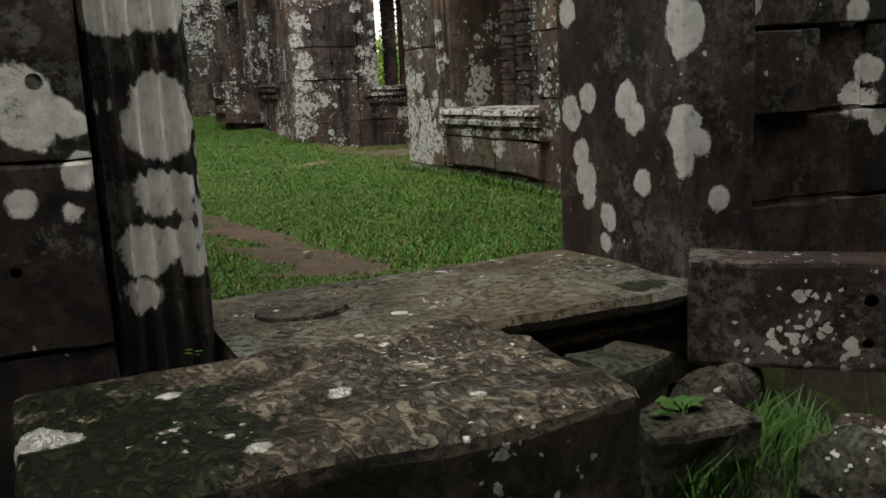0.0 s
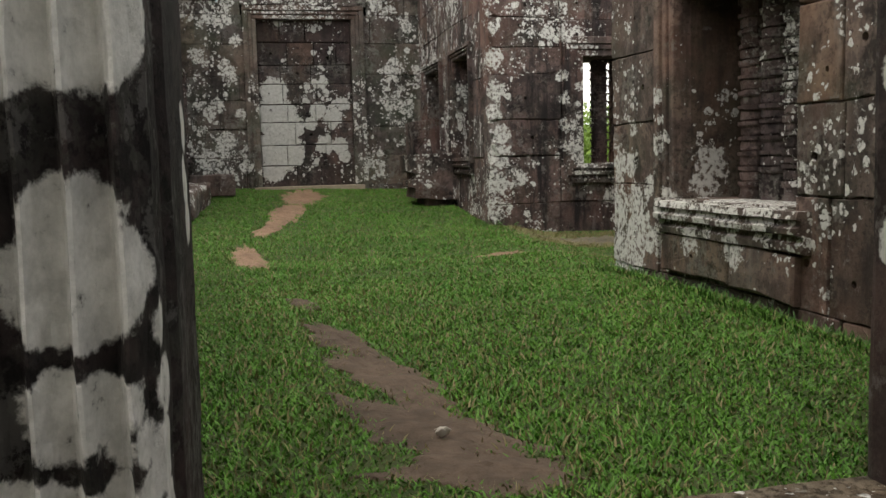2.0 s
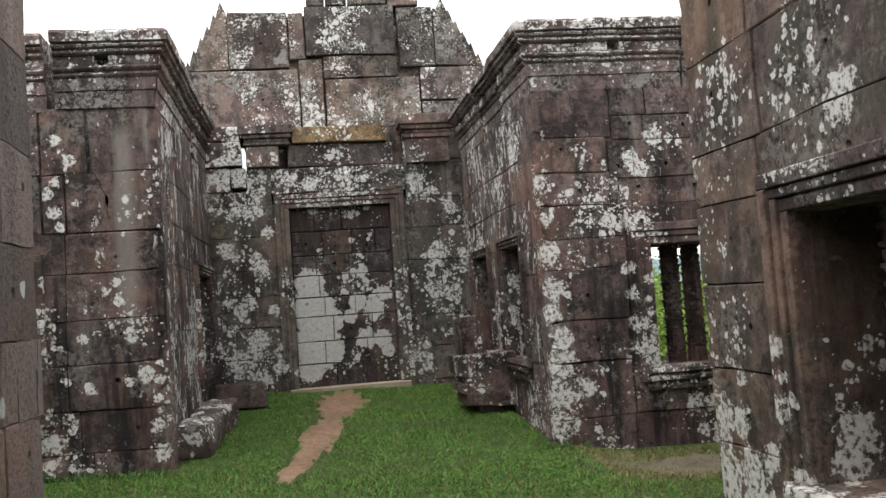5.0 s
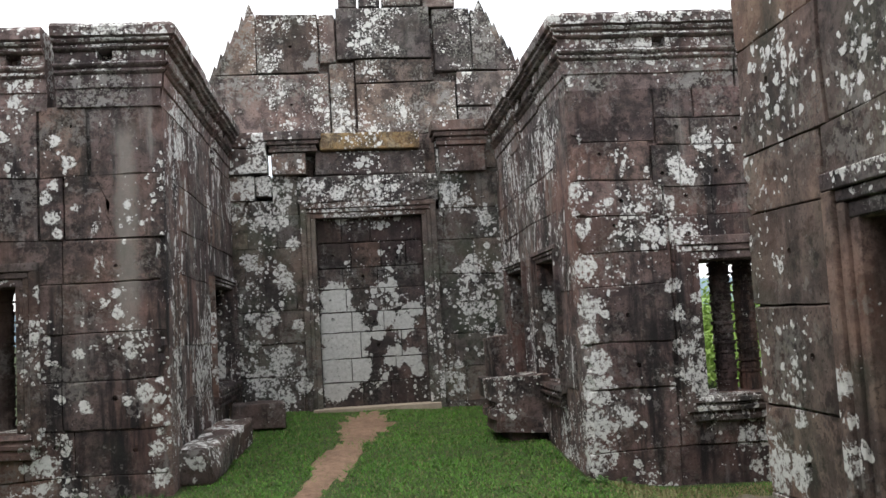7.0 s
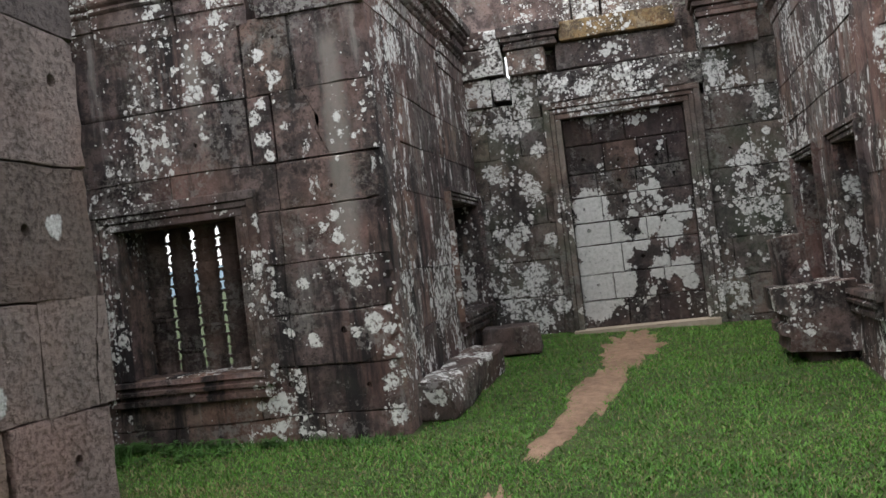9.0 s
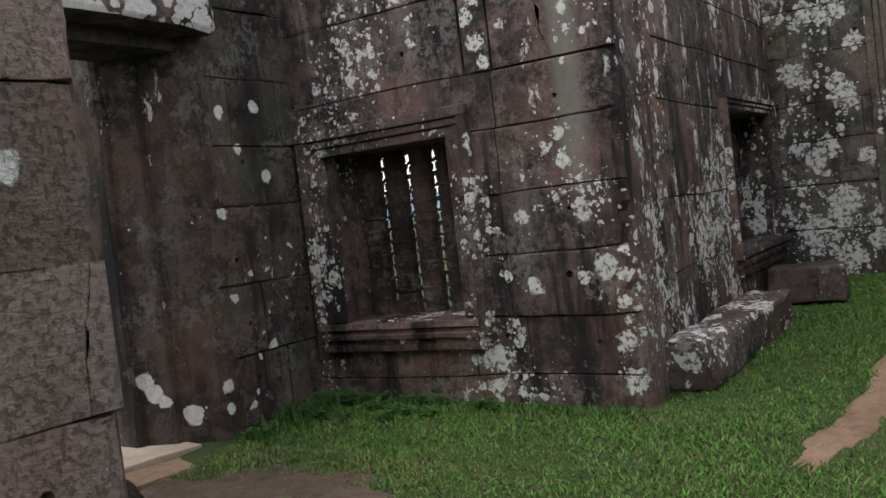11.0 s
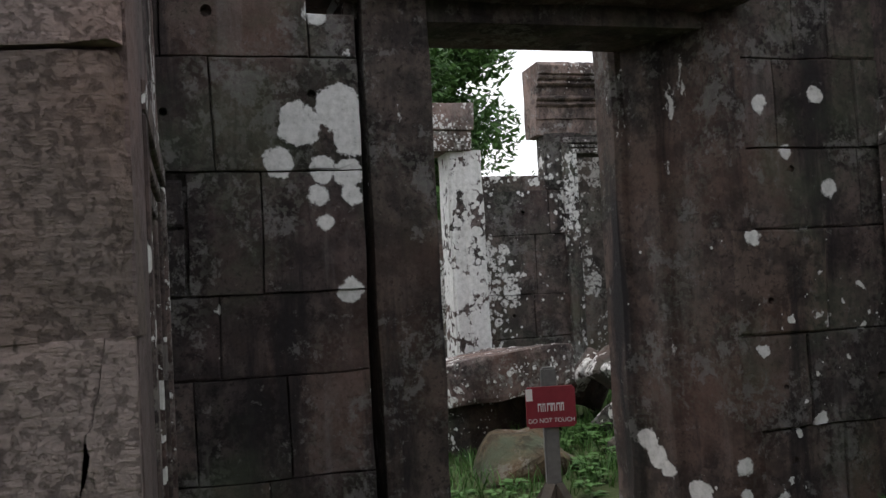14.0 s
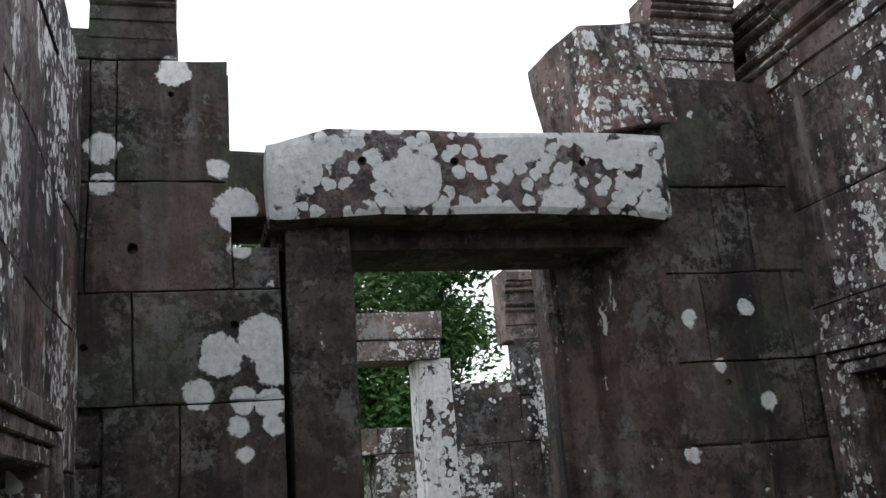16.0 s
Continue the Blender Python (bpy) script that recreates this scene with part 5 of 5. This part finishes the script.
masonry("wall_far_west", "ruined lichen-spotted wall beyond the doorway", "x", -7.3, 1, 10.42, 13.4, 0.0, 3.0, RUIN, (FAR_DOOR,), seed=51, thick=0.3, depth=0.2, width=0.6, course=0.5, top=lambda u: 2.62 if u < 11.05 else 3.1)
window("door_3", "tall stone opening with a lintel", "x", -7.3, 1, FAR_DOOR, NORTH, wd=0.16, sill=False, sides="lrt")
cornice("cornice_far", "moulded cornice on the ruined wall", "x", -7.3, 1, 11.08, 13.2, 2.98, CORN, 9, 1.0)
block_thing("upright_slab", "grey upright stone slab inside the far opening", "stone block", (0.3, 1.0, 3.0), pose(-8.35, 12.25, 0.1, 0, 0, 0), NORTH, seed=27)
PALEPIL = stone("stone_pale_pilaster", (0.07, 0.06, 0.055), (0.035, 0.03, 0.028), 0.8, 3.6, 0.1, 0.3, cover=0.55, drips=0.9)
pil = thing("pilaster", "white-crusted fluted stone pilaster", "pilaster")
part("shaft", jamb(10.10, 10.44, -7.5, -7.12, 0.3, 2.8, PALEPIL, 0, 4), PALEPIL, pil)
part("base_block", roughen(box(bmesh.new(), -7.6, -7.02, 10.02, 10.5, 0.0, 0.34), 0.012, 4), PALEPIL, pil)
block_thing("capital_block", "moulded stone block resting on the pilaster", "stone block", (0.5, 0.95, 0.26), pose(-7.3, 9.88, 2.99, 0, 0, 2), GABLE, seed=25)
block_thing("capital_block", "moulded stone block resting on the pilaster", "stone block", (0.44, 0.82, 0.2), pose(-7.3, 9.92, 2.79, 0, 0, 2), GABLE, seed=26)
masonry("wall_far_ruin", "distant ruined stone wall in shade", "x", -9.0, 1, 6.0, 10.6, 0.0, 2.3, NORTH, ((9.4, 10.0, 0.9, 2.0),), seed=55, width=0.7)

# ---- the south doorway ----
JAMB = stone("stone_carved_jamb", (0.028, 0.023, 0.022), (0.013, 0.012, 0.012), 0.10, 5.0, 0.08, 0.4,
             spots=((0.255, 2.62, 1.02, 0.108), (0.375, 2.62, 1.04, 0.119), (0.355, 2.62, 0.68, 0.103), (0.355, 2.62, 0.75, 0.0756), (0.425, 2.62, 0.68, 0.0648), (0.335, 2.62, 0.49, 0.0702), (0.385, 2.62, 0.5, 0.054),
                    (0.285, 2.62, 0.33, 0.081), (0.345, 2.62, 0.34, 0.054), (0.42, 2.64, 0.44, 0.04), (0.42, 2.64, 0.36, 0.05), (0.41, 2.64, 0.28, 0.05), (0.255, 2.62, 0.2, 0.054), (0.215, 2.62, 0.74, 0.027),
                    (0.46, 2.7, 0.4, 0.06), (0.46, 2.72, 0.5, 0.05), (0.46, 2.72, 0.3, 0.06), (0.46, 2.7, 0.6, 0.035), (0.46, 3.1, 0.72, 0.05), (0.46, 3.1, 0.8, 0.05), (0.46, 3.12, 0.9, 0.05)), pale=(0.9, 0.88, 0.84), rag=0.12)
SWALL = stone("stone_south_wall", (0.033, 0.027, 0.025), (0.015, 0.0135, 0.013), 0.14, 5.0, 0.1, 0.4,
              spots=((0.0, 2.54, 0.77, 0.09), (0.09, 2.54, 0.73, 0.055), (0.02, 2.54, 0.69, 0.07), (0.12, 2.54, 0.69, 0.05), (0.13, 2.54, 0.57, 0.055), (-0.02, 2.54, 0.50, 0.04), (0.1, 2.54, 0.46, 0.03)), pale=(0.86, 0.84, 0.8), rag=0.15)
dj = thing("door_4", "stone doorway with lichen-blotched carved jambs", "doorway", kind="structure")
pts = [(0.175, 3.2, 0), (0.175, 2.66, 0), (0.185, 2.63, 0)]
for i in range(41):
    t = i / 40
    w = 2 * math.pi * (4.2 * t ** 0.92)
    pts.append((0.19 + 0.245 * t, 2.64 - 0.026 * math.cos(w) - 0.008 * math.cos(w * 2 + 0.6) - 0.02 * math.sin(math.pi * t), 0))
pts += [(0.44, 2.66, 0), (0.455, 2.68, 0), (0.455, 2.80, 0), (0.47, 2.82, 0), (0.47, 3.2, 0)]
bm = extrude_profile(bmesh.new(), pts, (0, 0, -0.05), (0, 0, 2.6))
bmesh.ops.subdivide_edges(bm, edges=[e for e in bm.edges if e.calc_length() > 2], cuts=40)
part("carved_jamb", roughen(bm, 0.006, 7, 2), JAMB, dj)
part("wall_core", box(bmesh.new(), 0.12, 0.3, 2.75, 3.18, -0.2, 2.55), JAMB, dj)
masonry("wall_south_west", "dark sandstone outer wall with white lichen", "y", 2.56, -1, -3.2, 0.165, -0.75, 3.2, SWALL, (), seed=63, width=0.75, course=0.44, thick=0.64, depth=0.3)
RJ = stone("stone_right_jamb", (0.06, 0.047, 0.042), (0.026, 0.022, 0.021), 0.16, 6.0, 0.06, 0.5,
           spots=((2.04, 3.08, 0.44, 0.06), (2.04, 3.05, 0.34, 0.075), (2.04, 3.03, 0.26, 0.05), (2.04, 3.02, 0.66, 0.06), (2.04, 2.9, 0.2, 0.055), (2.04, 2.78, 0.65, 0.07), (2.04, 2.72, 0.58, 0.06), (2.04, 2.68, 0.35, 0.055),
                  (2.04, 2.45, 0.55, 0.09), (2.04, 2.45, 0.44, 0.06), (2.04, 2.46, 0.9, 0.10), (2.04, 2.47, 1.02, 0.07), (2.04, 2.4, 0.22, 0.045), (2.04, 2.92, 0.09, 0.04), (2.04, 3.15, 0.6, 0.07), (2.04, 3.16, 1.0, 0.06), (2.12, 2.44, 0.5, 0.05), (2.2, 2.44, 0.3, 0.05)), pale=(0.78, 0.77, 0.75), rag=0.2)
bm = slab_bm((0.32, 0.80, 2.8), 0.2, 0.025, 0.010, 6)
bmesh.ops.translate(bm, verts=bm.verts, vec=(2.21, 2.85, -0.12))
part("jamb", bm, RJ, dj, "massive stone jamb blotched with white lichen")
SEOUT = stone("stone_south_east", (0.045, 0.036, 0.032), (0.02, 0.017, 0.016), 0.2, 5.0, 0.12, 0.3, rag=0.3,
              spots=((3.05, 2.6, 0.6, 0.08), (3.1, 2.6, 0.72, 0.06), (3.02, 2.6, 0.95, 0.07), (3.15, 2.6, 0.52, 0.07), (3.2, 2.6, 1.15, 0.09), (2.45, 2.6, 0.98, 0.06)))
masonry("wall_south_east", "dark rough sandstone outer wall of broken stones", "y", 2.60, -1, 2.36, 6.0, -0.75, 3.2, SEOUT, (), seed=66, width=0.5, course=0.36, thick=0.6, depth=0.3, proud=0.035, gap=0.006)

thr = thing("threshold_slab", "worn moulded sandstone door sill", "door sill")
prof = [(0, -0.35), (0.0, -0.12), (0.05, -0.11), (0.05, -0.085), (0.02, -0.07), (0.03, -0.045), (0.09, -0.035), (0.10, -0.005), (0.08, 0.02), (-0.3, 0.03), (-0.78, 0.02), (-0.80, -0.35)]
bm = run_profile("y", 2.46, -1, prof, 0.476, 2.07)
bmesh.ops.subdivide_edges(bm, edges=[e for e in bm.edges if e.calc_length() > 0.25], cuts=12, use_grid_fill=True)
part("slab", roughen(bm, 0.012, 4, 4), SMOOTH, thr)
bm = bmesh.new()
bmesh.ops.create_cone(bm, cap_ends=True, segments=48, radius1=0.165, radius2=0.155, depth=0.03)
disc = part("pivot_disc", roughen(bm, 0.004, 8), SMOOTH, thr, "round worn pivot disc with a small hole")
disc.matrix_local = Matrix.Translation((0.77, 2.83, 0.03)) @ Matrix.Diagonal((1, 0.8, 1, 1))
blk = thing("doorstep_block", "huge chiselled sandstone block before the doorway", "stone block")
bm = slab_bm((1.34, 0.86, 0.72), 0.05, 0.035, 0.016, 12)
bmesh.ops.translate(bm, verts=bm.verts, vec=(0.57, 2.04, -0.69))
for v in bm.verts:
    if v.co.z > -0.05:
        p = v.co
        v.co.z += 0.02 * noise.noise(Vector((p.x * 22, p.y * 9, 0))) + 0.012 * noise.noise(Vector((p.x * 40, p.y * 25, 4)))
part("body", bm, THRESH, blk)

fb = thing("drilled_block", "fallen sandstone block with drilled holes, lichen-spotted", "stone block")
fb.matrix_world = pose(2.46, 1.99, -0.235, 0, 0.5, -41)
bm = slab_bm((1.2, 0.22, 0.36), 0.1, 0.02, 0.012, 15)
b = part("body", bm, FALLEN, fb)
bpy.context.view_layer.update()
drill(b, ((-0.04, -0.11, 0.24, 0.024, 0), (-0.045, -0.11, 0.1, 0.02, 0), (0.3, -0.11, 0.2, 0.025, 0)))

for i, (x, y, zz, d, r) in enumerate(((1.36, 1.56, -0.62, (0.32, 0.26, 0.26), 20), (2.02, 1.66, -0.60, (0.48, 0.4, 0.34), 70), (2.35, 1.88, -0.66, (0.5, 0.4, 0.3), 40), (2.75, 1.45, -0.72, (0.5, 0.45, 0.36), 80), (2.0, 2.22, -0.5, (0.4, 0.3, 0.3), 15))):
    rock_thing("rubble_stone", "rough rubble stone with moss and lichen", d, pose(x, y, zz, 0, 0, r), RUBBLE, 30.0 + i, "rubble beside the doorstep")
block_thing("rubble_stone", "squared broken stone with pale lichen", "stone", (0.26, 0.24, 0.38), pose(1.62, 2.29, -0.50, 4, 0, 18), RUBBLE, "rubble beside the doorstep", 0.06, 0.03, 0.03, 41)
block_thing("rubble_stone", "flat yellowish stone with mossy edges", "stone", (0.36, 0.24, 0.2), pose(1.74, 2.06, -0.47, 3, -4, -12), RUBBLE, "rubble beside the doorstep", 0.06, 0.03, 0.03, 44)
pb = rock_thing("pebble", "small pale pebble on the bare earth", (0.05, 0.04, 0.035), pose(1.12, 3.93, ground_z(1.12, 3.93) + 0.012, 0, 0, 30), PALE, 2.0)

# added unseen walls and ceiling that block skylight and darken the way's start
for nm, r in (("wall_porch_west", (-2.3, -1.9, -2.8, 2.5, -0.9, 3.2)), ("wall_porch_east", (3.6, 4.0, -2.8, 2.5, -0.9, 3.2)), ("wall_porch_south", (-1.9, 3.6, -2.8, -2.4, -0.9, 3.2))):
    thing(nm, "plain dark wall added out of view to shade the doorstep", "wall", box(bmesh.new(), *r), SOUTH, kind="structure")
thing("ceiling", "dark ceiling added out of view to shade the doorstep", "ceiling", box(bmesh.new(), -2.3, 4.0, -2.8, -0.1, 3.2, 3.45), SOUTH, kind="structure")

# ---- plants ----
grow("lawn", "short bright green lawn grass", ((-0.4, 3.2, 3.2, 7.6, 170000, 0.85), (-2.95, 3.2, 7.6, 11.3, 120000, 1.0), (3.2, 5.8, 7.8, 11.3, 34000, 0.85), (-0.35, 3.2, 11.3, 15.55, 60000, 1.0)), GRASS, 0.008, 0.03, 0.0065, 5, lean=1.8)
grow("dry_grass", "straw-coloured dead blades among the lawn", ((-0.4, 3.2, 3.2, 7.6, 14000, 1.0), (-2.95, 3.2, 7.6, 11.3, 16000, 1.0), (3.2, 5.8, 7.8, 11.3, 9000, 0.9), (-0.35, 3.2, 11.3, 15.55, 5000, 1.0), (0.5, 1.7, 3.3, 7.2, 2500, 1.0), (-2.9, -1.1, 9.1, 10.3, 5000, 0.9), (3.4, 5.6, 10.0, 11.2, 9000, 1.3)), DRY, 0.014, 0.04, 0.006, 15)
grow("grass_tufts", "longer grass along the wall feet", ((2.95, 3.22, 3.3, 7.7, 1100, 0.45), (-0.46, -0.3, 3.3, 7.6, 900, 0.8), (-2.95, -0.4, 11.1, 11.33, 900, 0.55), (-2.98, -2.6, 10.3, 11.3, 500, 0.8),
                                                           (-3.0, -2.5, 7.7, 8.7, 1800, 1.1)), WEED, 0.06, 0.15, 0.008, 6, False)
grow("outer_grass", "coarse long grass among the rubble", ((1.3, 2.2, 1.4, 2.2, 1700, 0.8), (1.2, 2.5, 0.8, 2.3, 2200, 0.7), (1.25, 3.4, 0.6, 2.45, 1500, 0.8), (-1.5, 1.2, 0.3, 1.5, 1500, 0.8), (-7.2, -4.25, 8.2, 12.0, 8000, 0.7)), WEED, 0.07, 0.24, 0.008, 8, False)


def leaf_cloud(bm, clumps, per, size, seed):
    rs = random.Random(seed)
    for cx, cy, cz, r in clumps:
        for _ in range(per):
            d = Vector((rs.gauss(0, 1), rs.gauss(0, 1), rs.gauss(0, 0.8)))
            d = d.normalized() * r * rs.random() ** 0.4
            c = Vector((cx, cy, cz)) + d
            e = Euler((rs.uniform(0, 6.3), rs.uniform(-0.9, 0.9), rs.uniform(0, 6.3))).to_matrix()
            s = size * rs.uniform(0.6, 1.4)
            v = [bm.verts.new(c + e @ Vector(q)) for q in ((-s, 0, 0), (0, -s * 0.38, s * 0.08), (s, 0, 0), (0, s * 0.38, s * 0.08))]
            bm.faces.new(v)


def limb(bm, a, b, ra, rb, n=7):
    a, b = Vector(a), Vector(b)
    q = (b - a).to_track_quat("Z", "Y").to_matrix()
    va = [bm.verts.new(a + q @ Vector((ra * math.cos(6.2832 * i / n), ra * math.sin(6.2832 * i / n), 0))) for i in range(n)]
    vb = [bm.verts.new(b + q @ Vector((rb * math.cos(6.2832 * i / n), rb * math.sin(6.2832 * i / n), 0))) for i in range(n)]
    for i in range(n):
        bm.faces.new((va[i], va[(i + 1) % n], vb[(i + 1) % n], vb[i]))


def tree(x, y, z, h, r, seed, label, per=260, clumps=26):
    rs = random.Random(seed)
    t = thing("tree", label, "tree")
    bm = bmesh.new()
    limb(bm, (x, y, z - 0.2), (x + 0.1, y, z + h * 0.35), 0.2, 0.14)
    cl = []
    for i in range(clumps):
        a, b = rs.uniform(0, 6.28), rs.uniform(-0.8, 1.0)
        q = r * rs.uniform(0.45, 1.0)
        c = (x + q * math.cos(a), y + q * math.sin(a), z + h * 0.62 + h * 0.34 * b)
        cl.append((*c, r * rs.uniform(0.22, 0.38)))
        if i % 2 == 0:
            limb(bm, (x + 0.1, y, z + h * rs.uniform(0.28, 0.36)), c, 0.07, 0.015)
    part("trunk", bm, BARK, t)
    bm = bmesh.new()
    leaf_cloud(bm, cl, int(per * 2.1), 0.075, seed)
    part("crown", bm, FOLIAGE, t)
    return t


tree(-14.2, 10.5, 0, 6.1, 2.2, 1, "broad-leaved tree with dense dark green crown", 560, 48)
tree(-16.5, 9.0, 0, 6.4, 2.6, 2, "broad-leaved tree with dense dark green crown", 300, 30)
tree(-21, 15.5, 0, 4.0, 2.2, 3, "broad-leaved tree with dense dark green crown", 240, 26)


def bush(x, y, r, seed):
    rs = random.Random(seed)
    bm = bmesh.new()
    z = ground_z(x, y)
    leaf_cloud(bm, [(x + rs.uniform(-r, r), y + rs.uniform(-r, r), z + rs.uniform(0.1, 1.0) * r, r * 0.5) for _ in range(9)], 300, 0.06, seed)
    thing("bush", "light green leafy shrub beyond the ruined walls", "shrub", bm, SHRUB, group="shrubs beyond the ruins")


for i, (x, y, r) in enumerate(((6.3, 17.0, 1.0), (7.4, 18.2, 1.2), (8.8, 17.8, 1.3), (5.9, 19.0, 1.1), (9.5, 20.5, 1.4), (7.0, 21.5, 1.5), (-12.8, 15.2, 0.9), (-13.6, 15.9, 1.0), (-13.4, 14.6, 0.9))):
    bush(x, y, r, 60 + i)


def weed(x, y, z, n, size, seed):
    rs = random.Random(seed)
    bm = bmesh.new()
    root = bm.verts.new((x, y, z - 0.01))
    for i in range(n):
        a, l, u = rs.uniform(0, 6.28), size * rs.uniform(0.7, 1.3), rs.uniform(0.1, 0.6)
        d, s = Vector((math.cos(a), math.sin(a), 0)), Vector((-math.sin(a), math.cos(a), 0))
        b = Vector((x, y, z + rs.uniform(0, size))) + d * size * 0.3
        pts = (b, b + d * l * 0.4 + s * l * 0.32 + Vector((0, 0, u * l * 0.4)), b + d * l + Vector((0, 0, u * l * 0.3)), b + d * l * 0.4 - s * l * 0.32 + Vector((0, 0, u * l * 0.4)))
        stem = (root, bm.verts.new(b - s * size * 0.03))
        m0 = bm.verts.new(b + d * l * 0.45 + Vector((0, 0, u * l * 0.3)))
        v = [bm.verts.new(p) for p in pts]
        bm.faces.new((*stem, v[0]))
        for k in range(4):
            bm.faces.new((v[k], v[(k + 1) % 4], m0))
    return thing("weed", "small broad-leaved green weed", "plant", bm, WEED, group="weeds at the wall feet")


weed(1.68, 2.02, -0.27, 9, 0.08, 1)
spots_for_weeds = [(3.3, 11.2), (3.5, 11.22), (3.15, 11.2)]
rw = random.Random(77)
spots_for_weeds += [(rw.uniform(-2.95, -1.2), 11.28 - abs(rw.gauss(0, 0.1))) for _ in range(16)]
spots_for_weeds += [(-2.93 + abs(rw.gauss(0, 0.12)), rw.uniform(10.35, 11.3)) for _ in range(9)]
spots_for_weeds += [(-2.95 + abs(rw.gauss(0, 0.5)), 11.27 - abs(rw.gauss(0, 0.22))) for _ in range(34)]
spots_for_weeds += [(-2.92 + abs(rw.gauss(0, 0.12)), rw.uniform(10.4, 11.2)) for _ in range(10)]
spots_for_weeds += [(rw.uniform(-5.6, -4.2), rw.uniform(8.9, 11.3)) for _ in range(48)]
spots_for_weeds += [(-2.9 + abs(rw.gauss(0, 0.1)), rw.uniform(7.8, 8.95)) for _ in range(14)]
for i, (x, y) in enumerate(spots_for_weeds):
    weed(x, y, ground_z(x, y), 20, 0.055 if x > -4 else 0.085, 20 + i)
weed(0.37, 2.52, 0.03, 7, 0.025, 99)

# the hazy plain and hills far off, haze painted into the hills' pale blue
bm = bmesh.new()
prev = None
for i in range(61):
    t = radians(-20 + 4 * i)
    h = 26 + 34 * (0.5 + noise.noise(Vector((i * 0.13, 0, 0)))) + 6 * noise.noise(Vector((i * 0.7, 3, 0)))
    row = [bm.verts.new((1150 * math.cos(t), 1150 * math.sin(t), zz)) for zz in (-30, h)]
    if prev:
        bm.faces.new((prev[0], row[0], row[1], prev[1]))
    prev = row
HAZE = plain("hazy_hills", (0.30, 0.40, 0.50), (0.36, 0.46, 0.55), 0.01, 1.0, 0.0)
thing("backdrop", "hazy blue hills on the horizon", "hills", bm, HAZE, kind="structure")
